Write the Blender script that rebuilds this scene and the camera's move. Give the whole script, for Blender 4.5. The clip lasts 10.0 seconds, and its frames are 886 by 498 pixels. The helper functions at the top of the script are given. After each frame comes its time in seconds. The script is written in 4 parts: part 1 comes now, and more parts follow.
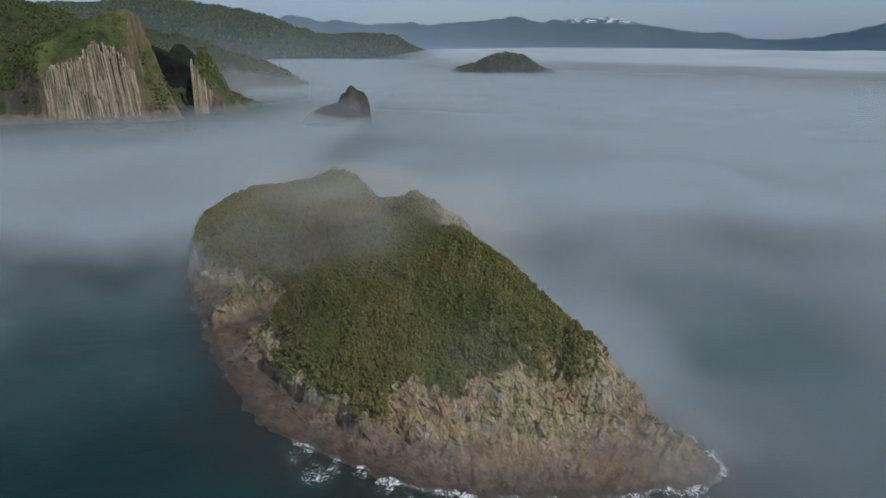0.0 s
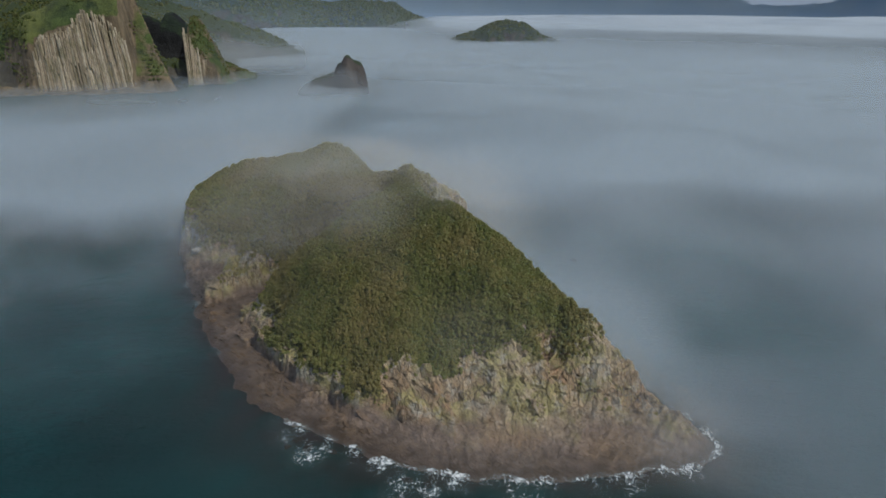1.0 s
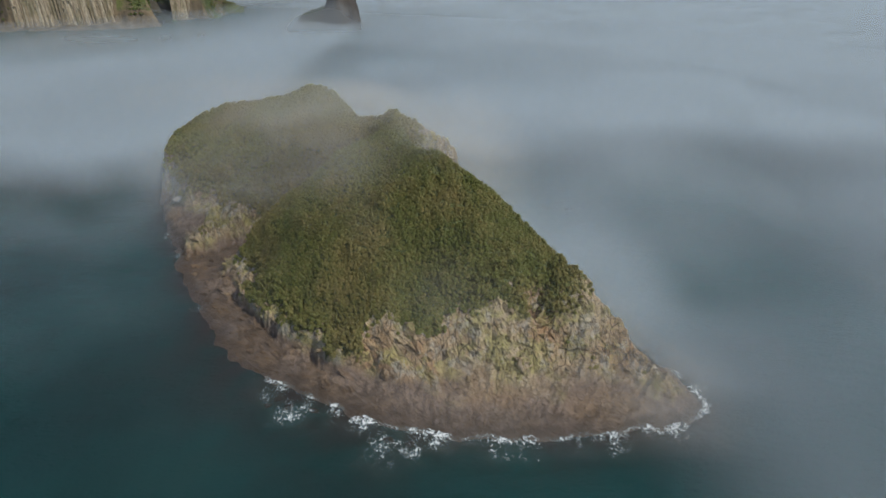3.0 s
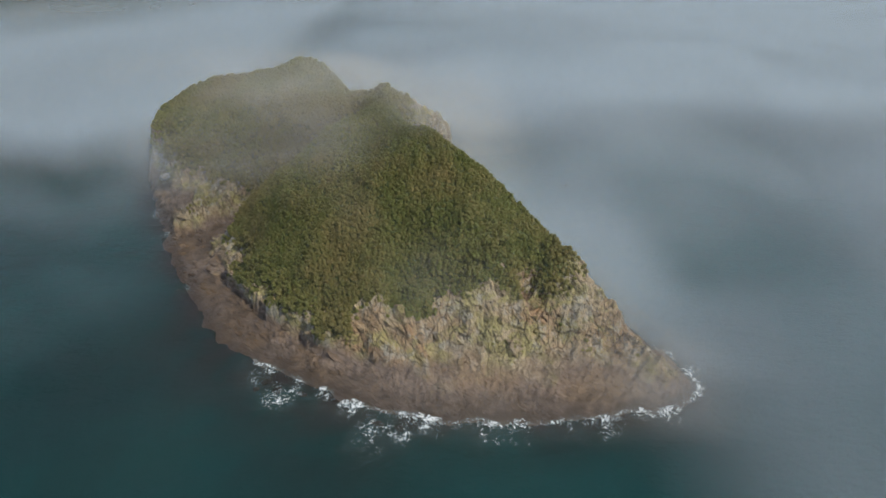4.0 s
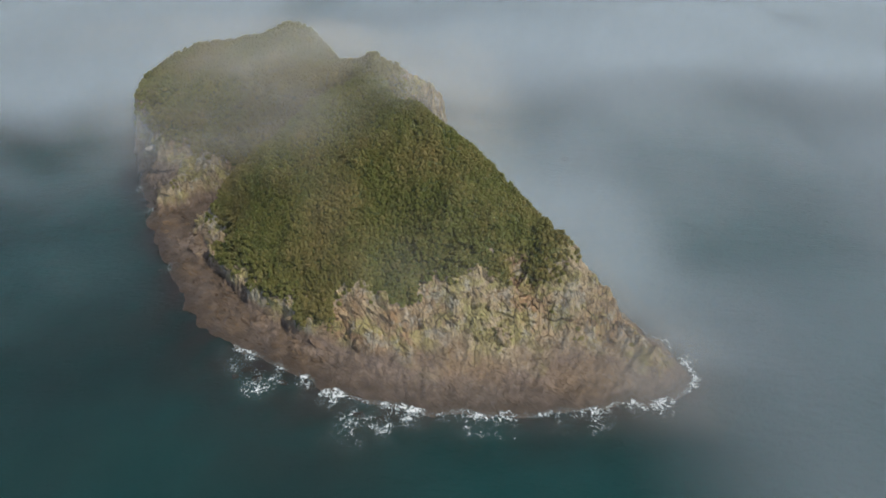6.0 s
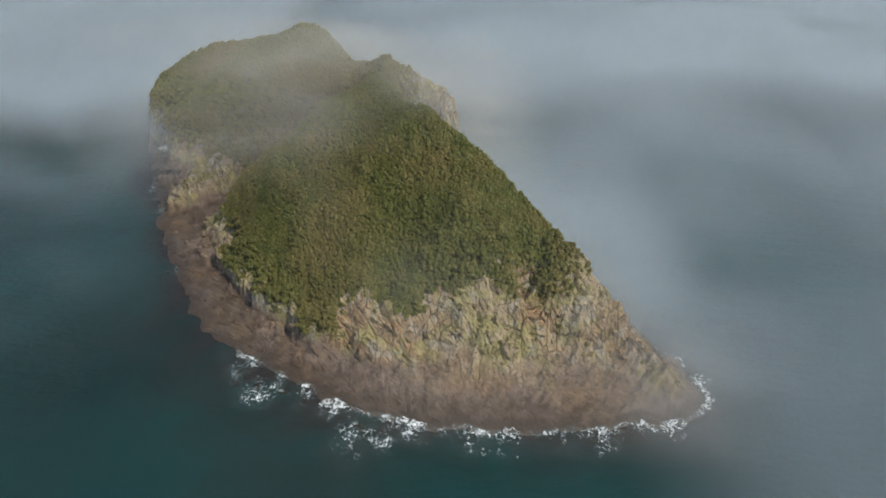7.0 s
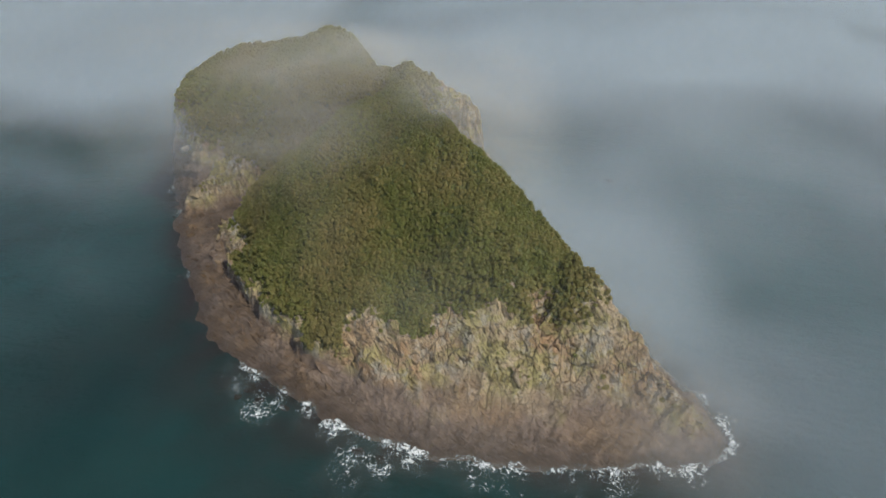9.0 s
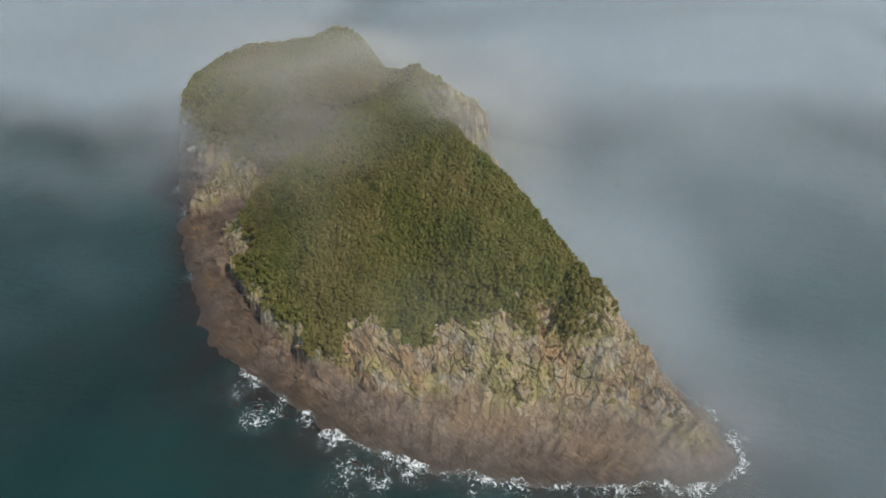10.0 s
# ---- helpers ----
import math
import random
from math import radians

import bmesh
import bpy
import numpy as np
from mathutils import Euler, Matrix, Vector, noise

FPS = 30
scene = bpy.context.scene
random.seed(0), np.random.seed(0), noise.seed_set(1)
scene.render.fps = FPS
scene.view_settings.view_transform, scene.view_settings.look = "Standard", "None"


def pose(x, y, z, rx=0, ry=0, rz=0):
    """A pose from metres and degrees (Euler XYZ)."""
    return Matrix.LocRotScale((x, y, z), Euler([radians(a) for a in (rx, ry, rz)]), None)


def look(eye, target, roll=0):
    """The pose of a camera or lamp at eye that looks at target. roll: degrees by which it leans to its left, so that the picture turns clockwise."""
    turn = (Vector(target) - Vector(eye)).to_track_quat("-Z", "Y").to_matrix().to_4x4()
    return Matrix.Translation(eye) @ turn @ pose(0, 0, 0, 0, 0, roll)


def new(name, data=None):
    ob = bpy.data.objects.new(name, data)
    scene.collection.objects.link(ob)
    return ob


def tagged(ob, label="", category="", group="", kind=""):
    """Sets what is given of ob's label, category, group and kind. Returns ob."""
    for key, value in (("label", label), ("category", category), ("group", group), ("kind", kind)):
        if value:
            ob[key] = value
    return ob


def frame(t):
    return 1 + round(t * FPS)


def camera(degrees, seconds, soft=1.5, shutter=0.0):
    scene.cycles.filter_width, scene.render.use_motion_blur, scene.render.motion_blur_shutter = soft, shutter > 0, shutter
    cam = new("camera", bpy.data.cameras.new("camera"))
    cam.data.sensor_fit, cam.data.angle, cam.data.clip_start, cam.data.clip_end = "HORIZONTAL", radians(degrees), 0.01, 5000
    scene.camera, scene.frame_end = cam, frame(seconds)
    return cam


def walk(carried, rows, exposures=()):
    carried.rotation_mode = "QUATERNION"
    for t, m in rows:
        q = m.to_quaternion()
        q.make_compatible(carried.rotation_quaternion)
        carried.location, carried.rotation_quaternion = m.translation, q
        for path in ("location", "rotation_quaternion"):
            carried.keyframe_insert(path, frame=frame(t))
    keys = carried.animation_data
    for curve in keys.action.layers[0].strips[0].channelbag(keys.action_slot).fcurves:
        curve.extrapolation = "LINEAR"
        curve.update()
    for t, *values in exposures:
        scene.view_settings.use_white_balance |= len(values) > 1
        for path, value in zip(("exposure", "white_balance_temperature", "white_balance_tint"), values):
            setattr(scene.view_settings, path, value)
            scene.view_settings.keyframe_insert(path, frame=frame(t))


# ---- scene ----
cam = camera(77.6, 10.0)
PATH = [
    (0, (0.056, 1.194, 112.177), (0.012, 3.057, 111.451), 0.8),
    (0.5, (1.239, 3.346, 112.134), (1.195, 5.19, 111.36), 0.6),
    (1, (2.33, 5.424, 112.1), (2.286, 7.248, 111.28), 0.6),
    (1.5, (3.355, 7.551, 112.129), (3.312, 9.352, 111.26), 0.6),
    (2, (4.396, 9.695, 112.164), (4.354, 11.472, 111.248), 0.6),
    (2.5, (5.548, 11.886, 112.184), (5.507, 13.638, 111.22), 0.6),
    (4, (9.24, 18.692, 112.189), (9.202, 20.366, 111.095), 0.5),
    (4.5, (10.538, 20.978, 112.206), (10.5, 22.624, 111.071), 0.4),
    (5, (11.916, 23.294, 112.228), (11.878, 24.914, 111.056), 0.4),
    (5.5, (13.285, 25.636, 112.25), (13.242, 27.237, 111.053), 0.3),
    (7, (17.212, 32.388, 112.299), (17.086, 33.982, 111.098), 0.1),
    (7.5, (18.324, 34.508, 112.306), (18.167, 36.1, 111.105), 0.1),
    (8, (19.211, 36.527, 112.337), (19.029, 38.117, 111.137), 0.2),
    (8.5, (19.963, 38.604, 112.352), (19.758, 40.19, 111.151), 0.2),
    (9, (20.61, 40.59, 112.346), (20.38, 42.173, 111.145), 0.2),
    (9.5, (21.042, 42.545, 112.325), (20.794, 44.125, 111.124), 0.1),
    (10, (21.459, 44.368, 112.309), (21.195, 45.944, 111.105), 0.1),
]
walk(cam, [(t, look(eye, target, roll)) for t, eye, target, roll in PATH],
     exposures=[(0.0, -0.59, 5950, 10), (2.5, -0.36, 6150, 10), (5.5, -0.13, 6300, 10), (10.0, -0.14, 6420, 10)])

# ---- light ----
SUN_AZ, SUN_EL = 124.0, 50.0  # compass bearing of the sun and its height
world = bpy.data.worlds.new("sky_world")
scene.world = world
world.use_nodes = True
wn, wl = world.node_tree.nodes, world.node_tree.links
sky = wn.new("ShaderNodeTexSky")
sky.sky_type, sky.sun_disc = "NISHITA", False
sky.sun_elevation, sky.sun_rotation = radians(SUN_EL), radians(SUN_AZ)
sky.air_density, sky.dust_density, sky.ozone_density = 1.0, 0.5, 1.0
cool = wn.new("ShaderNodeMix")
cool.data_type, cool.blend_type = "RGBA", "MULTIPLY"
cool.inputs[0].default_value, cool.inputs[7].default_value = 1.0, (0.89, 0.965, 1.14, 1)
wl.new(sky.outputs[0], cool.inputs[6])
# thin high cloud all over the sky
where = wn.new("ShaderNodeMapping")
where.inputs["Scale"].default_value = (1.2, 1.2, 9.0)
wl.new(wn.new("ShaderNodeTexCoord").outputs["Generated"], where.inputs["Vector"])
cloud = wn.new("ShaderNodeTexNoise")
cloud.inputs["Scale"].default_value, cloud.inputs["Detail"].default_value = 2.2, 5.0
wl.new(where.outputs[0], cloud.inputs["Vector"])
much = wn.new("ShaderNodeMapRange")
for key, value in (("From Min", 0.35), ("From Max", 0.68), ("To Min", 0.2), ("To Max", 0.85)):
    much.inputs[key].default_value = value
wl.new(cloud.outputs[0], much.inputs["Value"])
veiled = wn.new("ShaderNodeMix")
veiled.data_type = "RGBA"
veiled.inputs[7].default_value = (4.6, 5.25, 6.4, 1)
wl.new(much.outputs[0], veiled.inputs[0])
wl.new(cool.outputs[2], veiled.inputs[6])
wl.new(veiled.outputs[2], wn["Background"].inputs[0])
wn["Background"].inputs[1].default_value = 0.12
sun_data = bpy.data.lights.new("sun", "SUN")
sun_data.energy, sun_data.angle, sun_data.color = 4.2, radians(2.0), (1.0, 0.92, 0.78)
sun = new("sun", sun_data)
sx, sy = math.sin(radians(SUN_AZ)), math.cos(radians(SUN_AZ))
sun.matrix_world = look((400 * sx, 400 * sy, 400 * math.tan(radians(SUN_EL))), (0, 0, 0))
scene.cycles.transparent_max_bounces = 32


# ---- numbers: noise and curves on arrays ----
def lattice(i, j, k=0, seed=0):
    n = (i * 374761393 + j * 668265263 + k * 2147483647 + seed * 974634777) & 0xFFFFFFFF
    n = ((n ^ (n >> 13)) * 1274126177) & 0xFFFFFFFF
    n = ((n ^ (n >> 16)) * 2246822519) & 0xFFFFFFFF
    return ((n ^ (n >> 15)) & 0xFFFF) / 65535.0


def value2(x, y, seed=0):
    i, j = np.floor(x).astype(np.int64), np.floor(y).astype(np.int64)
    u, v = x - i, y - j
    u, v = u * u * u * (u * (6 * u - 15) + 10), v * v * v * (v * (6 * v - 15) + 10)
    a, b = lattice(i, j, 0, seed), lattice(i + 1, j, 0, seed)
    c, d = lattice(i, j + 1, 0, seed), lattice(i + 1, j + 1, 0, seed)
    return (a + (b - a) * u) * (1 - v) + (c + (d - c) * u) * v


def fbm(x, y, octaves=4, seed=0, gain=0.5):
    x, y = np.asarray(x, float), np.asarray(y, float)
    total, amp, norm = np.zeros(np.broadcast(x, y).shape), 1.0, 0.0
    for o in range(octaves):
        c, s = math.cos(0.6 * o), math.sin(0.6 * o)
        total += amp * value2((c * x - s * y) * 2 ** o + 17.3 * o, (s * x + c * y) * 2 ** o - 9.1 * o, seed + o)
        norm, amp = norm + amp, amp * gain
    return total / norm * 2 - 1


def ridged(x, y, octaves=4, seed=0):
    total, amp, norm = 0, 1.0, 0.0
    for o in range(octaves):
        total = total + amp * (1 - np.abs(2 * value2(x * 2 ** o + 3.7 * o, y * 2 ** o + 5.1 * o, seed + o) - 1))
        norm, amp = norm + amp, amp * 0.5
    return total / norm


def cells(x, y, seed=0):
    """Distances to the nearest and second cell centre, and a random number of the nearest cell."""
    i, j = np.floor(x).astype(np.int64), np.floor(y).astype(np.int64)
    f1, f2, pick = np.full(x.shape, 9.0), np.full(x.shape, 9.0), np.zeros(x.shape)
    for di in (-1, 0, 1):
        for dj in (-1, 0, 1):
            a, b = i + di, j + dj
            d = np.hypot(a + lattice(a, b, 1, seed) - x, b + lattice(a, b, 2, seed) - y)
            near = d < f1
            f2 = np.where(near, f1, np.minimum(f2, d))
            pick = np.where(near, lattice(a, b, 3, seed), pick)
            f1 = np.where(near, d, f1)
    return f1, f2, pick


def step(x, a, b):
    t = np.clip((np.asarray(x, float) - a) / (b - a), 0, 1)
    return t * t * (3 - 2 * t)


def closed(points, n=6):
    p, out = np.array(points, float), []
    for i in range(len(p)):
        a, b, c, d = p[i - 1], p[i], p[(i + 1) % len(p)], p[(i + 2) % len(p)]
        for k in range(n):
            t = k / n
            out.append(0.5 * (2 * b + (c - a) * t + (2 * a - 5 * b + 4 * c - d) * t * t + (3 * b - a - 3 * c + d) * t ** 3))
    return np.array(out)


def to_line(x, y, line, close=False, values=None):
    """Distance to a line of points, the value carried along it, and for a closed one whether inside."""
    best, val, inside, n = np.full(x.shape, 1e9), np.zeros(x.shape), np.zeros(x.shape, bool), len(line)
    for i in range(n if close else n - 1):
        x0, y0, x1, y1 = line[i][0], line[i][1], line[(i + 1) % n][0], line[(i + 1) % n][1]
        dx, dy = x1 - x0, y1 - y0
        t = np.clip(((x - x0) * dx + (y - y0) * dy) / (dx * dx + dy * dy), 0, 1)
        d = np.hypot(x - x0 - t * dx, y - y0 - t * dy)
        near = d < best
        best = np.where(near, d, best)
        if values is not None:
            val = np.where(near, values[i] + t * (values[(i + 1) % n] - values[i]), val)
        if close:
            inside ^= ((y0 > y) != (y1 > y)) & (x < dx * (y - y0) / (dy + 1e-12) + x0)
    return best, val, inside


def sheet(name, x, y, z, material, keep=None, smooth=True, **layers):
    """A grid mesh from three arrays of one shape; layers become float attributes of its points."""
    rows, cols = x.shape
    idx = np.arange(rows * cols).reshape(rows, cols)
    quads = np.stack([idx[:-1, :-1], idx[:-1, 1:], idx[1:, 1:], idx[1:, :-1]], -1)
    quads = quads.reshape(-1, 4) if keep is None else quads[keep[:-1, :-1] & keep[:-1, 1:] & keep[1:, 1:] & keep[1:, :-1]]
    return raw(name, np.stack([x, y, z], -1).reshape(-1, 3), quads, material, smooth, **layers)


def raw(name, verts, faces, material, smooth=False, **layers):
    verts, faces = np.asarray(verts, np.float32), np.asarray(faces, np.int32)
    used, flat = np.unique(faces, return_inverse=True)
    verts, n = verts[used], faces.shape[1]
    me = bpy.data.meshes.new(name)
    me.vertices.add(len(verts))
    me.vertices.foreach_set("co", verts.ravel())
    me.loops.add(faces.size)
    me.loops.foreach_set("vertex_index", flat.ravel().astype(np.int32))
    me.polygons.add(len(faces))
    me.polygons.foreach_set("loop_start", np.arange(0, faces.size, n, dtype=np.int32))
    me.polygons.foreach_set("use_smooth", np.full(len(faces), smooth))
    for key, values in layers.items():
        me.attributes.new(key, "FLOAT", "POINT").data.foreach_set("value", np.asarray(values, np.float32).ravel()[used])
    me.update(calc_edges=True)
    me.validate()
    me.materials.append(material)
    return me


def part(name, mesh, parent, label="", kind=""):
    ob = new(name, mesh)
    ob.parent = parent
    return tagged(ob, label, "", "", kind)


# ---- materials ----
class Nodes:
    """A short way to wire a material."""

    def __init__(self, name):
        self.m = bpy.data.materials.new(name)
        self.m.use_nodes = True
        self.t = self.m.node_tree
        self.bsdf = self.t.nodes["Principled BSDF"]
        self.out = self.t.nodes["Material Output"]

    def add(self, kind, ins=None, feature="", operation="", attribute_name="", blend_type=""):
        n = self.t.nodes.new(kind)
        if feature:
            n.feature = feature
        if operation:
            n.operation = operation
        if attribute_name:
            n.attribute_name = attribute_name
        if blend_type:
            n.data_type, n.blend_type = "RGBA", blend_type
        for k, v in (ins or {}).items():
            self.put(n, k, v)
        return n

    def put(self, node, key, v):
        if hasattr(v, "is_output"):
            self.t.links.new(v, node.inputs[key])
        else:
            node.inputs[key].default_value = v

    def place(self, scale=(1, 1, 1), turn=(0, 0, 0)):
        g = self.add("ShaderNodeNewGeometry")
        return self.add("ShaderNodeMapping", {"Vector": g.outputs["Position"], "Scale": scale, "Rotation": turn}).outputs[0]

    def turned(self, scale, turn):
        """Place turned first and stretched after, so that the grain leans."""
        g = self.add("ShaderNodeNewGeometry")
        first = self.add("ShaderNodeMapping", {"Vector": g.outputs["Position"], "Rotation": turn}).outputs[0]
        return self.add("ShaderNodeMapping", {"Vector": first, "Scale": scale}).outputs[0]

    def noise(self, scale, detail=4, rough=0.55, where=None, distortion=0.0):
        return self.add("ShaderNodeTexNoise", {"Vector": where or self.place(), "Scale": scale, "Detail": detail, "Roughness": rough, "Distortion": distortion}).outputs[0]

    def ramp(self, fac, *stops):
        n = self.add("ShaderNodeValToRGB", {"Fac": fac})
        e = n.color_ramp.elements
        while len(e) < len(stops):
            e.new(0.5)
        for s, (p, c) in zip(e, stops):
            s.position, s.color = p, (*c, 1) if len(c) == 3 else c
        return n.outputs[0]

    def span(self, v, a, b, c=0.0, d=1.0):
        return self.add("ShaderNodeMapRange", {"Value": v, "From Min": a, "From Max": b, "To Min": c, "To Max": d}).outputs[0]

    def math(self, op, a, b=0.0):
        return self.add("ShaderNodeMath", {0: a, 1: b}, operation=op).outputs[0]

    def mix(self, fac, a, b, how="MIX"):
        n = self.add("ShaderNodeMix", blend_type=how)
        for k, v in ((0, fac), (6, a), (7, b)):
            self.put(n, k, (*v, 1) if isinstance(v, tuple) and len(v) == 3 else v)
        return n.outputs[2]

    def layer(self, name):
        return self.add("ShaderNodeAttribute", attribute_name=name).outputs["Fac"]

    def height(self):
        g = self.add("ShaderNodeNewGeometry")
        return self.add("ShaderNodeSeparateXYZ", {0: g.outputs["Position"]}).outputs[2]

    def bump(self, h, dist, strength=1.0, after=None):
        ins = {"Height": h, "Distance": dist, "Strength": strength}
        if after is not None:
            ins["Normal"] = after
        return self.add("ShaderNodeBump", ins).outputs[0]

    def done(self, colour, rough=0.9, normal=None, spec=0.3):
        self.put(self.bsdf, "Base Color", (*colour, 1) if isinstance(colour, tuple) else colour)
        self.put(self.bsdf, "Roughness", rough)
        self.put(self.bsdf, "Specular IOR Level", spec)
        if normal is not None:
            self.put(self.bsdf, "Normal", normal)
        return self.m


def rock_material(name, dry=(0.3, 0.228, 0.14), pale=(0.49, 0.4, 0.255), wet=(0.142, 0.108, 0.084), tide=6.5, green=True):
    n = Nodes(name)
    big = n.noise(0.05, 5, 0.6)
    mid = n.noise(0.35, 6, 0.65, distortion=0.6)
    fine = n.noise(2.2, 6, 0.7)
    col = n.mix(n.span(mid, 0.35, 0.68), dry, pale)
    if green:
        col = n.mix(n.span(big, 0.5, 0.64, 0, 0.7), col, (0.39, 0.235, 0.125))      # rusty seams
        lichen = n.noise(0.13, 5, 0.65, n.place((1, 1, 1.4)))
        col = n.mix(n.span(lichen, 0.47, 0.58, 0, 0.75), col, (0.34, 0.31, 0.12))  # yellow lichen
        grey = n.noise(0.21, 5, 0.65, n.place((1, 1, 0.7), (0, 0, 0.6)))
        col = n.mix(n.span(grey, 0.52, 0.62, 0, 0.7), col, (0.4, 0.375, 0.31))     # weathered grey slabs
    edge = n.math("ADD", n.height(), n.span(n.noise(0.07, 5, 0.6), 0.3, 0.7, -2.6, 2.6))
    low = n.mix(n.span(mid, 0.3, 0.7), wet, (wet[0] * 1.75, wet[1] * 1.72, wet[2] * 1.7))
    if green:
        low = n.mix(n.span(n.noise(0.045, 4, 0.6), 0.48, 0.62, 0, 0.5), low, (0.26, 0.165, 0.08))     # rust-brown weed
    col = n.mix(n.span(edge, 3.2, tide, 1, 0), col, low)
    col = n.mix(n.span(n.math("ADD", n.height(), n.span(n.noise(0.25, 4), 0.3, 0.7, -0.8, 0.8)), 0.6, 2.7, 0.8, 0), col, (0.045, 0.032, 0.022))   # wave-wet band
    col = n.mix(n.span(fine, 0.3, 0.48, 0.35, 0), col, (0.085, 0.066, 0.05))
    slabs = n.noise(1.0, 5, 0.6, n.turned((1.0, 0.4, 0.22), (0.2, 0.45, -0.3)), 0.35)
    strata = n.noise(1.0, 5, 0.65, n.turned((0.16, 1.15, 0.8), (0, 0, 0.49)), 0.5)
    joint = n.math("ABSOLUTE", n.math("SUBTRACT", n.noise(0.4, 3, 0.5, n.turned((1.3, 0.5, 0.35), (0.25, 0.5, -0.3)), 0.7), 0.5))
    joint2 = n.math("ABSOLUTE", n.math("SUBTRACT", n.noise(0.55, 4, 0.55, n.turned((0.3, 1.2, 1.0), (0.1, -0.4, 0.49)), 0.5), 0.5))
    crack = n.math("MAXIMUM", n.span(joint, 0.003, 0.02, 1, 0), n.span(joint2, 0.002, 0.014, 0.8, 0))
    bent = n.add("ShaderNodeVectorMath", {0: n.place((0.62, 0.3, 0.16), (0.3, 0.25, -0.5)), 1: n.mix(1.0, (0.5, 0.5, 0.5), n.add("ShaderNodeTexNoise", {"Vector": n.place(), "Scale": 0.22, "Detail": 3.0}).outputs["Color"], "MULTIPLY")}, operation="ADD").outputs[0]
    gap = n.add("ShaderNodeTexVoronoi", {"Vector": bent, "Scale": 0.5}, feature="DISTANCE_TO_EDGE").outputs["Distance"]
    crack = n.math("MAXIMUM", crack, n.math("MULTIPLY", n.span(gap, 0.006, 0.04, 1, 0), n.span(n.noise(0.1, 3), 0.42, 0.55)))
    crack = n.math("MULTIPLY", crack, n.span(edge, 3, 9, 0.35, 1))
    col = n.mix(n.math("MULTIPLY", crack, 0.7), col, (0.06, 0.05, 0.04))
    nrm = n.bump(slabs, n.span(edge, 3, 9, 0.35, 1.4))
    nrm = n.bump(strata, n.span(edge, 3, 10, 1.1, 0.3), 0.9, nrm)
    nrm = n.bump(crack, -0.4, 0.9, nrm)
    nrm = n.bump(fine, 0.35, 0.7, nrm)
    return n, col, nrm


def make_island_ground():
    n, col, nrm = rock_material("island_rock_and_turf")
    turf = n.mix(n.span(n.noise(0.11, 5, 0.6), 0.38, 0.62), (0.11, 0.13, 0.042), (0.18, 0.165, 0.06))
    turf = n.mix(n.span(n.noise(1.6, 4), 0.4, 0.7), turf, (0.07, 0.08, 0.028))
    cover = n.span(n.math("ADD", n.layer("turf"), n.span(n.noise(0.5, 6, 0.65), 0.3, 0.7, -0.45, 0.45)), 0.4, 0.6)
    return n.done(n.mix(cover, col, turf), n.span(n.height(), 0.5, 4, 0.45, 0.92), nrm)


def make_rock(name, tint=(1, 1, 1), **k):
    n, col, nrm = rock_material(name, **k)
    col = n.mix(1.0, col, tint, "MULTIPLY")
    r = n.add("ShaderNodeObjectInfo").outputs["Random"]
    col = n.mix(1.0, col, n.ramp(r, (0, (0.72, 0.7, 0.68)), (1, (1.15, 1.12, 1.05))), "MULTIPLY")
    return n.done(col, 0.9, nrm)


def make_shrub(name="shrub_leaves", dim=(0.82, 0.89, 0.84)):
    n = Nodes(name)
    isl = n.add("ShaderNodeNewGeometry").outputs["Random Per Island"]
    big, mid = n.noise(0.028, 4, 0.6), n.noise(0.11, 5, 0.6)
    col = n.mix(n.span(mid, 0.36, 0.64), (0.18, 0.182, 0.052), (0.285, 0.252, 0.09))
    col = n.mix(n.span(big, 0.43, 0.57, 0, 0.78), col, (0.35, 0.236, 0.112))
    col = n.mix(0.42, col, n.ramp(isl, (0, (0.08, 0.105, 0.03)), (0.6, (0.22, 0.22, 0.075)), (1, (0.36, 0.27, 0.12))))
    col = n.mix(1.0, col, dim, "MULTIPLY")
    nrm = n.bump(n.noise(4.0, 4, 0.7), 0.35, 0.9)
    n.done(col, 0.75, nrm, 0.25)
    lit = n.add("ShaderNodeBsdfTranslucent", {"Color": n.mix(1.0, col, (1.5, 1.6, 1.1), "MULTIPLY")}).outputs[0]
    n.put(n.out, "Surface", n.add("ShaderNodeMixShader", {0: 0.38, 1: n.bsdf.outputs[0], 2: lit}).outputs[0])
    return n.m


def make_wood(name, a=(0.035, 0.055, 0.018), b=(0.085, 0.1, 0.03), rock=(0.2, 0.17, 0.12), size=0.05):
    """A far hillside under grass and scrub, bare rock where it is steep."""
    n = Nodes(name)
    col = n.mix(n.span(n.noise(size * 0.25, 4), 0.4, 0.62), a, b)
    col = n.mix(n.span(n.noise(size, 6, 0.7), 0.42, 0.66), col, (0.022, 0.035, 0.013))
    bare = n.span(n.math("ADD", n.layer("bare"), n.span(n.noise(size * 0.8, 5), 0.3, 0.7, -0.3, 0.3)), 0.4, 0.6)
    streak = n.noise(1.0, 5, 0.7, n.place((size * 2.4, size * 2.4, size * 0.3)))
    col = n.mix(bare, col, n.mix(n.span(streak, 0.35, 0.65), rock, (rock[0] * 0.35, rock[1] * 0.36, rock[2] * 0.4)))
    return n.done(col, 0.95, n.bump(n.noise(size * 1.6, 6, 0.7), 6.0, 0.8))


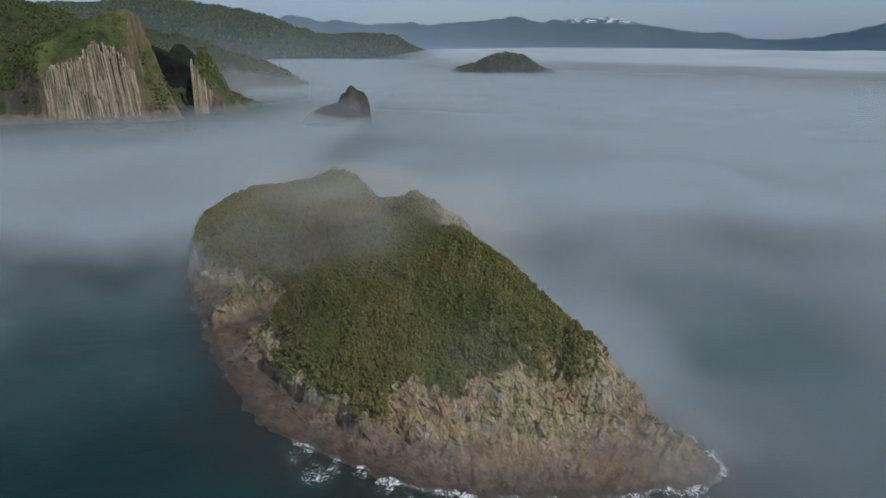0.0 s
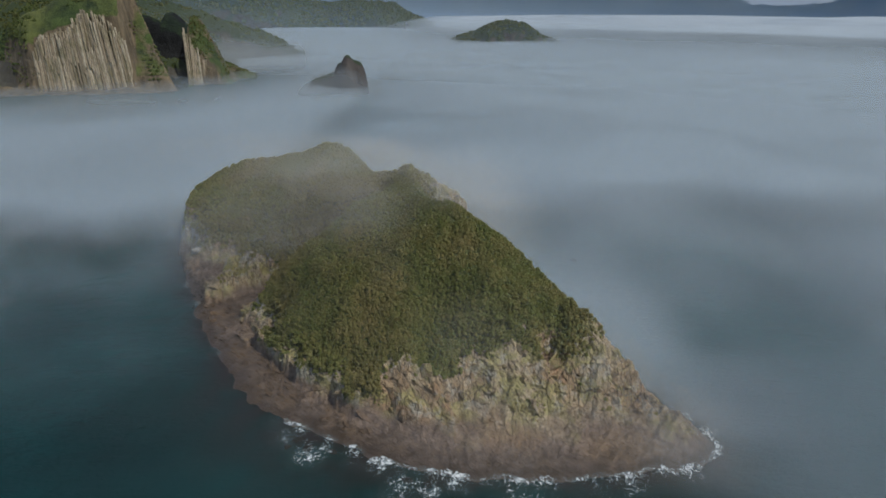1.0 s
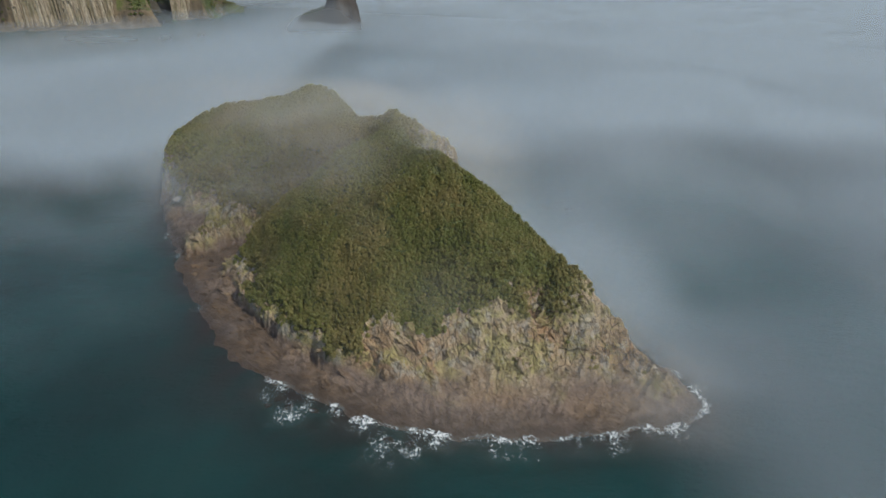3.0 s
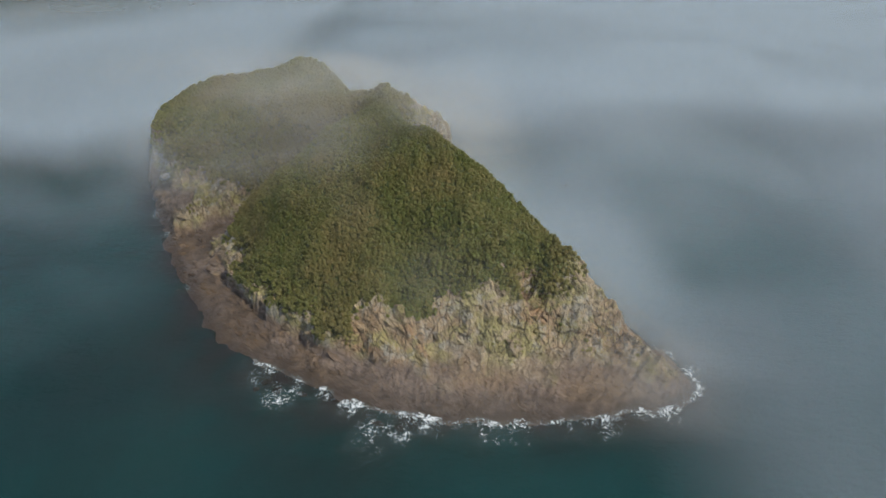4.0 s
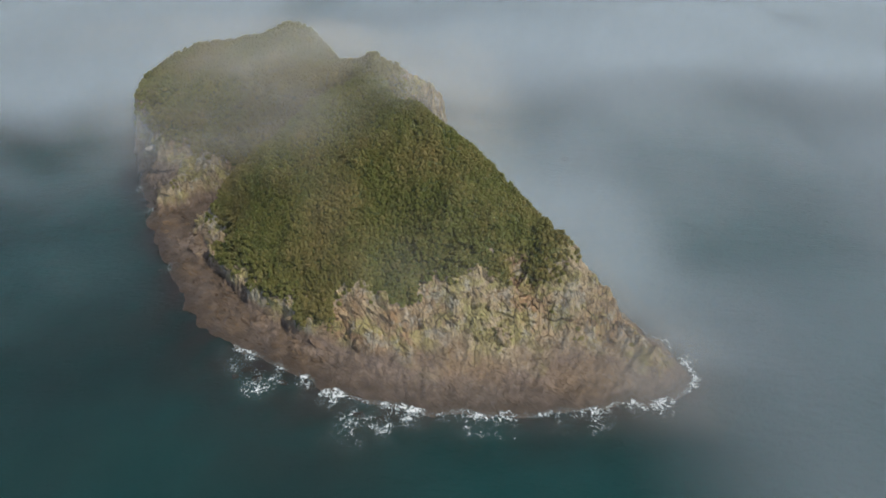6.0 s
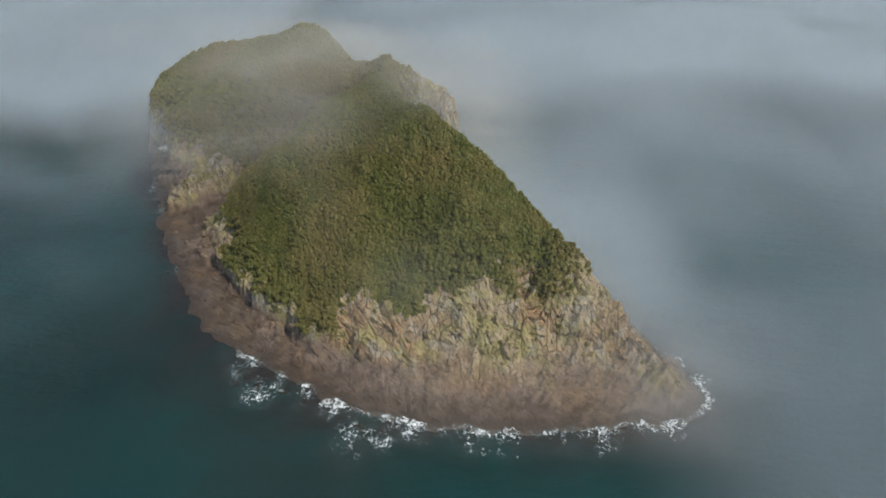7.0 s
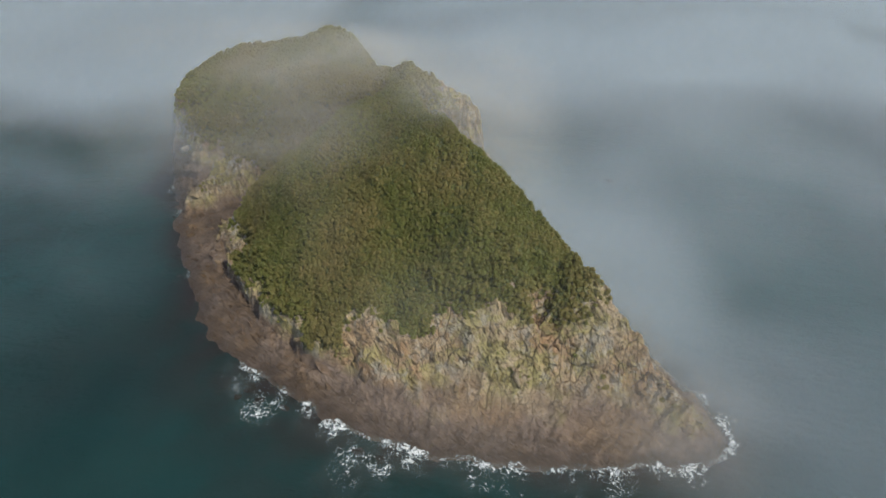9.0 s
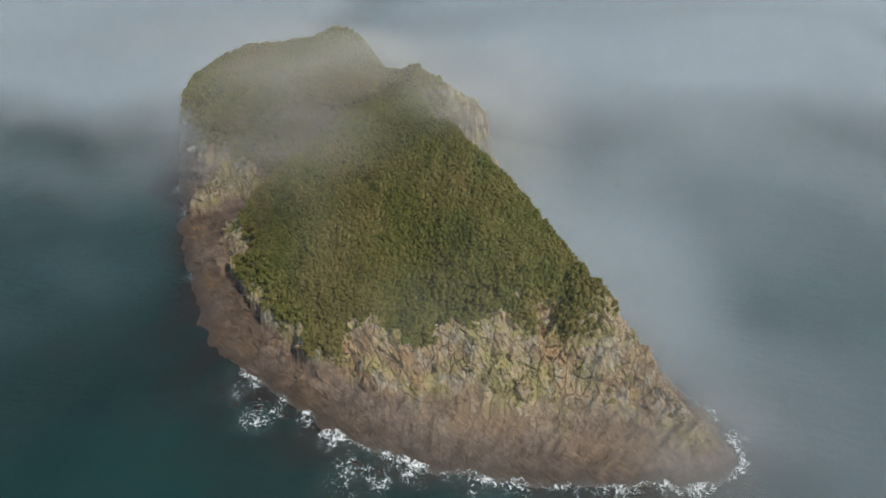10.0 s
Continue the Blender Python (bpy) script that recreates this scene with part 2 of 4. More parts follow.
def make_column():
    n = Nodes("basalt")
    r = n.add("ShaderNodeObjectInfo").outputs["Random"]
    col = n.ramp(r, (0, (0.28, 0.22, 0.145)), (0.5, (0.4, 0.325, 0.22)), (1, (0.52, 0.45, 0.325)))
    col = n.mix(n.span(n.noise(0.12, 6, 0.7, n.place((1, 1, 0.4))), 0.45, 0.7), col, (0.17, 0.155, 0.075))
    col = n.mix(n.span(n.noise(0.7, 5, 0.7, n.place((1, 1, 0.25))), 0.5, 0.68, 0, 0.8), col, (0.08, 0.065, 0.05))
    return n.done(col, 0.9, n.bump(n.noise(0.5, 6, 0.7), 1.5))


def make_sea():
    n = Nodes("sea_water")
    depth = n.layer("shoal")
    col = n.mix(n.span(n.noise(0.012, 4), 0.35, 0.65), (0.0012, 0.021, 0.0202), (0.003, 0.04, 0.038))
    col = n.mix(n.math("MULTIPLY", depth, n.span(n.noise(0.07, 5), 0.35, 0.55, 0.5, 1.0)), col, (0.022, 0.017, 0.015))
    nrm = n.bump(n.noise(0.05, 5, 0.6, n.place((1, 1.7, 1))), 1.6, 0.6)
    nrm = n.bump(n.noise(0.5, 5, 0.65, n.place((1, 1.5, 1))), 0.35, 0.7, nrm)
    return n.done(col, 0.24, nrm, 0.14)


def make_foam():
    """Foam: threads that close up where there is much of it, over milky water."""
    n = Nodes("sea_foam")
    froth = n.layer("froth")
    bend = n.add("ShaderNodeTexNoise", {"Vector": n.place(), "Scale": 0.5, "Detail": 3.0}).outputs["Color"]
    where = n.add("ShaderNodeVectorMath", {0: n.place(), 1: n.mix(1.0, (2.6, 2.6, 0.0), bend, "MULTIPLY")}, operation="ADD").outputs[0]
    thread = n.math("ABSOLUTE", n.math("SUBTRACT", n.noise(0.62, 4, 0.5, where, 0.5), 0.5))
    finer = n.math("ABSOLUTE", n.math("SUBTRACT", n.noise(1.7, 4, 0.6, where, 0.6), 0.5))
    lace = n.math("ADD", n.span(thread, 0.0, 0.05, 0.6, 0), n.span(finer, 0.0, 0.09, 0.38, 0))
    tear = n.span(n.noise(0.3, 3, 0.6), 0.35, 0.65, -0.3, 0.16)
    thick = n.span(n.math("ADD", n.math("ADD", froth, lace), tear), 0.94, 1.5)
    milk = n.math("MULTIPLY", froth, n.span(n.noise(0.2, 4), 0.35, 0.65, 0.0, 0.16))
    n.done(n.mix(thick, (0.3, 0.42, 0.42), n.mix(n.span(n.noise(2.0, 5, 0.7), 0.35, 0.65), (0.5, 0.54, 0.54), (0.84, 0.84, 0.83))), 0.9, n.bump(n.noise(2.5, 5), 0.3))
    gone = n.span(froth, 0.02, 0.2)
    n.put(n.bsdf, "Alpha", n.math("MULTIPLY", gone, n.add("ShaderNodeClamp", {0: n.math("MAXIMUM", thick, milk)}).outputs[0]))
    return n.m


def make_fog(name, scale=0.007, lo=0.3, hi=0.7, low=0.55, detail=5, most=0.24, tone=(0.615, 0.682, 0.722), flat=True, twist=0.0):
    """Mist: scattering white, with thin places where the sea shows through."""
    n = Nodes(name)
    puff = n.noise(scale, detail, 0.5, n.place((1, 0.8, 2.0)), twist)
    alpha = n.math("MULTIPLY", n.layer("thickness"), n.span(puff, lo, hi, low, 1.25))
    alpha = n.add("ShaderNodeClamp", {0: alpha, 2: most}).outputs[0]
    clear = n.add("ShaderNodeBsdfTransparent").outputs[0]
    up = n.add("ShaderNodeCombineXYZ", {0: 0.0, 1: 0.0, 2: 1.0}).outputs[0] if flat else None
    ins = {"Color": (*tone, 1), "Normal": up} if flat else {"Color": (*tone, 1)}
    white = n.add("ShaderNodeBsdfDiffuse", ins).outputs[0]
    glow = n.add("ShaderNodeBsdfTranslucent", ins).outputs[0]
    both = n.add("ShaderNodeMixShader", {0: 0.45, 1: white, 2: glow}).outputs[0]
    n.put(n.out, "Surface", n.add("ShaderNodeMixShader", {0: alpha, 1: clear, 2: both}).outputs[0])
    n.t.nodes.remove(n.bsdf)
    return n.m


def make_mountain():
    n = Nodes("far_mountain")
    col = n.mix(n.span(n.noise(0.004, 6, 0.65), 0.4, 0.6), (0.018, 0.032, 0.03), (0.07, 0.082, 0.07))
    snow = n.math("MULTIPLY", n.layer("snow"), n.span(n.noise(0.02, 4, 0.65, n.place((1, 1, 2.0))), 0.5, 0.54))
    col = n.mix(snow, col, (0.85, 0.87, 0.9))
    return n.done(col, 0.95, n.bump(n.noise(0.01, 6, 0.65), 40, 0.8))


M_GROUND, M_SHRUB, M_COLUMN, M_SEA, M_FOAM = make_island_ground(), make_shrub(), make_column(), make_sea(), make_foam()
M_TREES = make_shrub("far_tree_leaves", (0.4, 0.52, 0.42))
M_ROCK = make_rock("shore_rock")
M_REEF = make_rock("wet_reef_rock", tint=(0.34, 0.38, 0.4), dry=(0.03, 0.024, 0.02), pale=(0.045, 0.036, 0.03), wet=(0.012, 0.01, 0.009), tide=4.0, green=False)
M_HILL, M_HEAD = make_wood("hill_scrub", (0.02, 0.032, 0.014), (0.05, 0.06, 0.022), (0.075, 0.068, 0.05), 0.02), make_wood("headland_grass", (0.06, 0.085, 0.022), (0.12, 0.128, 0.036), (0.19, 0.145, 0.085), 0.05)
M_ISLET = make_wood("islet_scrub", (0.022, 0.032, 0.016), (0.05, 0.056, 0.028), (0.085, 0.072, 0.06), 0.03)
# scrub and rock of the gorge, with the cleft's shade put into the colour
M_GORGE = make_wood("gorge_shade", (0.007, 0.013, 0.008), (0.012, 0.02, 0.01), (0.012, 0.013, 0.013), 0.05)
M_MOUNTAIN = make_mountain()
M_FOG, M_VEIL = make_fog("sea_fog", 0.005, 0.3, 0.7, 0.7, 2, tone=(0.645, 0.735, 0.785)), make_fog("mist_veil", 0.03, 0.36, 0.66, 0.3, 3, tone=(0.68, 0.665, 0.61), twist=0.6)
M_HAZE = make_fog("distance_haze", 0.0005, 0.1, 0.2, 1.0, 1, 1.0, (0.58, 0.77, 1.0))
M_WISP = make_fog("mist_wisps", 0.014, 0.5, 0.68, 0.0, 4, 0.24, tone=(0.76, 0.82, 0.85), twist=0.5)
M_DEEP = make_fog("deep_fog", 0.004, 0.3, 0.7, 0.9, 2, 1.0)

# ---- the island's form ----
SHORE = closed([(75, 126), (72, 118), (58, 114.5), (45, 111.5), (28, 110), (12, 110.5), (-3, 112), (-14, 115), (-28, 121), (-41, 127), (-53, 134),
                (-63, 141.5), (-72, 152), (-79, 162), (-90, 176), (-101, 195), (-113, 213), (-122, 230), (-134, 252), (-132, 276), (-112, 294),
                (-80, 300), (-46, 294), (-16, 268), (8, 240), (26, 215), (36, 190), (46, 166), (58, 149), (69, 139)])
CREST = np.array([(50, 138, 22), (36, 149, 30.5), (28, 156, 36.5), (16, 165, 45.2), (5, 174, 52.5), (-9, 192, 49), (-16, 216, 53), (-25, 232, 46), (-36, 246, 40), (-46, 258, 45), (-53, 266, 49), (-61, 273, 49.5), (-71, 275, 42.5), (-88, 277, 38), (-108, 276, 36.5), (-119, 270, 31.5), (-128, 262, 25)], float)
FLANK = np.array([(0, -0.04), (0.06, 0.02), (0.16, 0.08), (0.26, 0.2), (0.36, 0.42), (0.5, 0.66), (0.7, 0.87), (0.85, 0.96), (1, 1)])
LEE = np.array([(0, -0.04), (0.1, 0.06), (0.5, 0.42), (0.8, 0.72), (1, 1)])   # the steeper side away from the open sea
CLIFF = [(-16, 217, 52), (-3, 220, 44), (6, 222, 36), (10, 222, 20)]          # a bare buttress under the second top
GULLY = [(-97, 186), (-83, 191), (-73, 200), (-58, 207), (-43, 212), (-30, 217)]   # between the main hill and the rear hump
GULLY_DEPTH = [3, 8, 16, 17, 15, 8]
RIM = [(-65, 184, 13), (-57, 189, 23), (-46, 191, 33), (-35, 194, 41), (-22, 197, 46)]   # the main hill's edge over the gully
FOOT = [(-72, 172), (-62, 161), (-52, 150), (-42, 142), (-29, 133), (-20, 129.5), (-4, 126)]   # where the cliff stands on the west shelf
# spurs and hollows: x, y, metres up or down, reach
SPURS = [(29, 140, -10, 2.7), (14, 151, 5, 7), (45, 141, 5, 5), (-115, 236, 4, 9), (-1, 148, -6, 8), (-92, 202, 7, 6), (-63, 185, 4, 8), (-22, 133, 3.5, 5), (-34, 150, 3, 8), (-12, 140, 3, 6), (-30, 168, -3, 10), (9, 196, -13, 8), (4, 206, -5, 7), (-60, 222, -4, 16)]


def island_smooth(x, y):
    d, _, inside = to_line(x, y, SHORE, True)
    dc = to_line(x, y, CREST)[0]
    weight, top, east = 0, 0, 0
    for a, b in zip(CREST[:-1], CREST[1:]):
        for t in (0, 0.33, 0.67):
            q = a + (b - a) * t
            k = 1 / ((x - q[0]) ** 2 + (y - q[1]) ** 2 + 25) ** 1.6
            side = (b[0] - a[0]) * (y - q[1]) - (b[1] - a[1]) * (x - q[0])
            weight, top, east = weight + k, top + k * q[2], east + k * (side < 0)
    s = d / (d + dc + 1e-6)
    east = step(east / weight, 0.25, 0.75)
    h = top / weight * ((1 - east) * np.interp(s, FLANK[:, 0], FLANK[:, 1]) + east * np.interp(s, LEE[:, 0], LEE[:, 1]))
    for px, py, up, reach in SPURS:
        h = h + up * np.exp(-((x - px) ** 2 + (y - py) ** 2) / (2 * reach * reach))
    gd, gz, _ = to_line(x, y, GULLY, False, GULLY_DEPTH)
    h = h - gz * np.exp(-(gd / 9.0) ** 2)
    rd, rz, _ = to_line(x, y, [p[:2] for p in RIM], False, [p[2] for p in RIM])
    h = np.maximum(h, rz - 0.9 * np.maximum(rd - 2, 0))
    fd = to_line(x, y, FOOT)[0]
    up = np.interp(x, [p[0] for p in FOOT], [p[1] for p in FOOT])
    upper = y - up
    ends = step(x, -74, -62) * (1 - step(x, -14, -4))
    h = h + ends * np.exp(-fd / 6.5) * np.where(upper > 0, 5.4 * step(fd, 0, 1.6) - 2.2, -2.2)   # a step with a dark recess under it
    db, zb, _ = to_line(x, y, CLIFF, False, [p[2] for p in CLIFF])
    h = np.maximum(h, zb - 1.9 * np.maximum(db - 1.5, 0))
    # the west cliff of the rear hump
    wall = np.minimum(3.2 * d, 21 + 0.45 * d)
    h = np.maximum(h, wall * step(-x, 98, 112) * step(y, 238, 250))
    # the low rock shelf of the south-east shore, under a steep cliff
    ds = y - 110 - 0.12 * np.clip(x - 40, 0, 99)
    foot = 20 + 1.5 * fbm(x / 11, y / 30, 3, 14)
    shelf = np.where(ds < foot, 0.25 * ds, 0.25 * foot + 1.8 * (ds - foot)) + np.clip(4 - x, 0, 99) * 1.1 + np.clip(x - 54, 0, 99) * 0.6
    h = np.where(h > shelf, shelf + (h - shelf) * 0.06, h)
    return np.where(inside, h, -np.minimum(d * 0.5, 6.0)), d, inside


def vegetation(x, y, h, slope):
    """How far the shrubs have taken the ground: 1 covered, 0 bare rock."""
    line = np.interp(x, (-110, -82, -70, -62, -52, -44, -36, -30, -22, -17, -10, 20, 40, 46, 60), (7.5, 8, 12.5, 9.5, 11, 12.5, 11.5, 9.5, 9, 14, 18, 18.5, 19.5, 23, 30))
    line = line + 9 * fbm(x / 6, y / 8, 5, 5, 0.65) * step(y, 190, 150) + 4 * fbm(x / 7, y / 9, 5, 5, 0.6) + 3 * fbm(x / 28, y / 28, 2, 8)
    line = line + 6 * step(y, 196, 212) * step(-x, 66, 84) + 9 * np.exp(-(to_line(x, y, GULLY[:3])[0] / 6) ** 2)
    cover = step(h - line, -4.0, 4.0)
    buttress = step(x + 0.3 * (y - 215), -9, -4) * step(y, 186, 194)
    pale = np.exp(-((x - 43) ** 2 + (y - 140) ** 2) / 22)
    cover = cover * (1 - 0.65 * step(slope, 1.0, 2.0) * step(-x, 112, 122))
    return cover * (1 - pale) * (1 - buttress) * (1 - 0.6 * step(slope, 2.3, 3.2) * step(x, 0, 20))


def ragged(x, y):
    """Bends the plan, so that the shore runs in small coves and points."""
    return (x + 3.0 * fbm(x / 9, y / 9, 4, 51, 0.6), y + 3.0 * fbm(x / 9, y / 9, 4, 52, 0.6))


def island_grid(spacing):
    x, y = np.meshgrid(np.arange(-142, 84, spacing), np.arange(102, 308, spacing))
    h, d, inside = island_smooth(*ragged(x, y))
    gy, gx = np.gradient(h, spacing)
    slope = np.hypot(gx, gy)
    turf = vegetation(x, y, h, slope)
    bare = 1 - turf
    # jointed rock: slabs that run down the cliff, ledges along the west shore, blocks of two sizes
    wx, wy = x + 2.2 * fbm(x / 10, y / 10, 3, 21), y + 2.2 * fbm(x / 10, y / 10, 3, 22)
    rocky, west = bare * inside * step(d, 0.3, 5) * (0.4 + 0.6 * np.maximum(step(h, 4, 9), step(-x, 14, 34))), step(-x, 8, 30)
    lean = 0.8 * np.tanh((x - 8) / 14)                                             # strata fan out to both sides
    across, along = wx - lean * (wy - 128), lean * wx + wy
    for size, lift, seed in ((7.0, 1.1, 31), (3.2, 1.0, 34), (1.5, 0.55, 36)):
        f1, f2, pick = cells(across / size, along / (size * 1.7), seed)
        slab = pick - 0.5 + 0.5 * (across / size - np.floor(across / size) - 0.5) - 0.55 * step(f2 - f1, 0.2, 0.0)
        g1, g2, ledge_pick = cells((d + 0.6 * (wx - x)) / size, (0.82 * wx - 0.57 * wy) / (size * 2.8), seed + 7)
        ledge = ledge_pick - 0.5 - 0.5 * step(g2 - g1, 0.2, 0.0)
        h = h + rocky * lift * ((1 - west) * slab + west * 1.5 * ledge)
    h = h + rocky * (1 - west) * step(h, 4, 9) * 3.4 * (ridged(across / 17, along / 34, 2, 46) - 0.62)    # ribs and recesses of the cliff
    h = h + inside * step(d, 0, 5) * (bare * 1.0 * (ridged(across / 4, along / 9, 4, 41) - 0.55) + 0.7 * fbm(x / 14, y / 14, 4, 42) + turf * (1.0 * fbm(x / 24, y / 24, 3, 43) + 0.55 * fbm(x / 6, y / 6, 3, 44)))
    h = np.where(inside, np.maximum(h, 0.35 + 0.25 * np.clip(d - 1.2, -6, 4)), h)
    return x, y, h, d, turf, slope


SP = 0.5
gx_, gy_, gh_, gd_, gturf_, gslope_ = island_grid(SP)
island = tagged(new("rocky_island"), "steep rocky sea island under dense green shrubs, surf round it", "island")
part("rock_body", sheet("rock_body", gx_, gy_, gh_, M_GROUND, keep=gh_ > -5.5, turf=gturf_), island)


def on_island(x, y, grid=gh_):
    """Height of the built ground at places, read between the points of its grid."""
    u, v = (np.asarray(x) + 142) / SP, (np.asarray(y) - 102) / SP
    i, j = np.clip(u.astype(int), 0, grid.shape[1] - 2), np.clip(v.astype(int), 0, grid.shape[0] - 2)
    fu, fv = np.clip(u - i, 0, 1), np.clip(v - j, 0, 1)
    return (grid[j, i] * (1 - fu) + grid[j, i + 1] * fu) * (1 - fv) + (grid[j + 1, i] * (1 - fu) + grid[j + 1, i + 1] * fu) * fv


# ---- sea ----
def warped(count, reach):
    """Coordinates that lie close together in the middle and far apart outside."""
    u = np.linspace(-1, 1, count)
    return reach * np.sinh(5.2 * u) / math.sinh(5.2)


ax = warped(221, 4900)
sx0, sy0 = np.meshgrid(ax - 20, ax + 190)
far_out = np.hypot(sx0 + 20, sy0 - 190)
d_sea, _, in_sea = to_line(sx0, sy0, SHORE, True)
sea = tagged(new("sea", sheet("sea", sx0, sy0, 0.25 * fbm(sx0 / 15, sy0 / 15, 3, 3) * step(far_out, 900, 300), M_SEA, keep=far_out < 4890,
                              shoal=np.where(in_sea, 1, np.exp(-d_sea / (6.0 + 11.0 * step(-sx0, -12, 20) * step(sy0, 160, 130)))))), "dark teal open sea with a light swell", "sea", kind="structure")

# ---- surf ----
# patches: x, y, reach, strength
SURF = [(-48, 129, 3, 0.9), (-43, 124.5, 4.5, 1.8), (-36, 118.5, 5, 1.8), (-33, 121.5, 3, 1.2), (-24, 118, 3.5, 1.3), (-16, 114.8, 4, 1.4), (-9, 107, 6, 1.35), (-4, 106, 5, 1.2), (-2, 112.5, 3, 1.0),
        (3.4, 110.5, 4, 1.6), (12, 109, 4, 0.7), (19, 108.5, 5, 1.0), (26, 108.5, 5, 0.95), (34, 108.5, 4, 0.7), (41, 109.5, 4, 1.0), (48, 111.5, 4.5, 1.3), (56, 113, 4, 0.7), (65, 116, 5, 1.3), (74.5, 124.5, 4, 1.2),
        (75.5, 130, 4, 1.2), (72, 137, 4, 1.3), (72.5, 143, 3, 0.8), (-80.5, 162, 3, 0.8), (-99.5, 195.5, 3, 0.8), (-111, 212, 4, 0.9), (-119, 224, 4, 0.6), (60, 246, 7, 1.0)]


def surf(x0, x1, y0, y1, gap):
    """Torn foam on the water: solid at the rocks, lacy farther out."""
    fx, fy = np.meshgrid(np.arange(x0, x1, gap), np.arange(y0, y1, gap))
    fd, _, fin = to_line(*ragged(fx, fy), SHORE, True)
    strength = np.zeros(fx.shape)
    for px, py, reach, much in SURF:
        strength = np.maximum(strength, much * np.exp(-((fx - px) ** 2 + (fy - py) ** 2) / (2 * (reach * 0.8) ** 2)))
    fringe = np.exp(-(fd / 1.5) ** 2) * (0.55 + 0.5 * step(fbm(fx / 4.5, fy / 4.5, 2, 66), -0.35, 0.4)) * np.maximum(0.8 * step(fx, -16, -6) * step(fy, 146, 140), np.minimum(strength, 1))
    froth = np.clip(0.63 * strength * (1 - 0.35 * np.exp(-fd / 3)) * (0.75 + 0.5 * fbm(fx / 6, fy / 6, 3, 63)) + 0.75 * fringe, 0, 1.15)
    keep = (froth > 0.02) & (~fin | (fd < 1.2))
    z = 0.36 + 0.3 * froth + 1.3 * fringe * strength * np.clip(fbm(fx / 1.3, fy / 1.3, 3, 65), 0, 1)
    z = np.maximum(z, on_island(fx, fy) + 0.12)
    mesh = sheet("surf", fx, fy, z, M_FOAM, keep=keep, froth=froth)
    return tagged(new("surf", mesh), "torn white surf breaking along the rocks", "surf", "surf round the island", kind="stuff")


for box in ((-62, 90, 97, 152, 0.22), (-128, -58, 150, 240, 0.28), (48, 72, 236, 258, 0.3)):
    surf(*box)

# ---- shrubs ----
def clump_template(seed, leaves=16):
    """A bush: a low ragged dome and leafy sprigs that stand out of it on all sides."""
    r = np.random.RandomState(seed)
    verts, faces, sides = [(0, 0, 0.82)], [], 7
    for z, wide in ((0.5, 0.62), (-0.35, 0.95)):
        for k in range(sides):
            b, w = 2 * math.pi * (k + 0.5 * (z > 0)) / sides, wide * r.uniform(0.75, 1.15)
            verts.append((math.cos(b) * w, math.sin(b) * w, z + r.uniform(-0.12, 0.12)))
    for k in range(sides):
        q = (k + 1) % sides
        faces += [(0, 1 + k, 1 + q), (1 + k, 1 + sides + q, 1 + q), (1 + k, 1 + sides + k, 1 + sides + q)]
    for k in range(leaves):
        b, a = 2.4 * k + r.uniform(-0.4, 0.4), r.uniform(0.1, 1.4)
        out = np.array([math.cos(b) * math.cos(a), math.sin(b) * math.cos(a), math.sin(a)])
        side = np.array([-math.sin(b), math.cos(b), r.uniform(-0.5, 0.5)]) * r.uniform(0.16, 0.3)
        root, length = out * r.uniform(0.4, 0.62), r.uniform(0.35, 0.7)
        mid, tip = root + out * length * 0.55 + (0, 0, 0.12), root + out * length - (0, 0, 0.1 * length)
        n = len(verts)
        verts += [tuple(root), tuple(mid + side), tuple(tip), tuple(mid - side)]
        faces += [(n, n + 1, n + 2), (n, n + 2, n + 3)]
    return np.array(verts), np.array(faces)


def scatter(name, x, y, z, size, tall, material, seed):
    """Many clumps in one mesh, each turned and shaped a little differently."""
    r, vs, fs, base = np.random.RandomState(seed), [], [], 0
    kinds = [clump_template(seed * 10 + k, 14 + k % 4) for k in range(6)]
    which = r.randint(0, 6, len(x))
    for k, (tv, tf) in enumerate(kinds):
        m = which == k
        n = int(m.sum())
        if not n:
            continue
        a, lean = r.uniform(0, 6.283, n), r.normal(0, 0.18, (n, 2))
        c, s_ = np.cos(a)[:, None], np.sin(a)[:, None]
        px, py, pz = tv[:, 0][None], tv[:, 1][None], tv[:, 2][None]
        wide, high = size[m][:, None], tall[m][:, None]
        vx = (c * px - s_ * py) * wide * r.uniform(0.8, 1.25, (n, 1)) + lean[:, :1] * pz * high + x[m][:, None]
        vy = (s_ * px + c * py) * wide + lean[:, 1:] * pz * high + y[m][:, None]
        vz = pz * high + z[m][:, None]
        vs.append(np.stack([vx, vy, vz], -1).reshape(-1, 3))
        fs.append((tf[None] + base + (np.arange(n) * len(tv))[:, None, None]).reshape(-1, 3))
        base += n * len(tv)
    return raw(name, np.concatenate(vs), np.concatenate(fs), material)


def strewn(x0, x1, y0, y1, gap, seed):
    r = np.random.RandomState(seed)
    x, y = np.meshgrid(np.arange(x0, x1, gap), np.arange(y0, y1, gap * 0.87))
    x = x + (np.arange(x.shape[0]) % 2)[:, None] * gap / 2 + r.uniform(-0.42, 0.42, x.shape) * gap
    y = y + r.uniform(-0.42, 0.42, y.shape) * gap
    return x.ravel(), y.ravel(), r


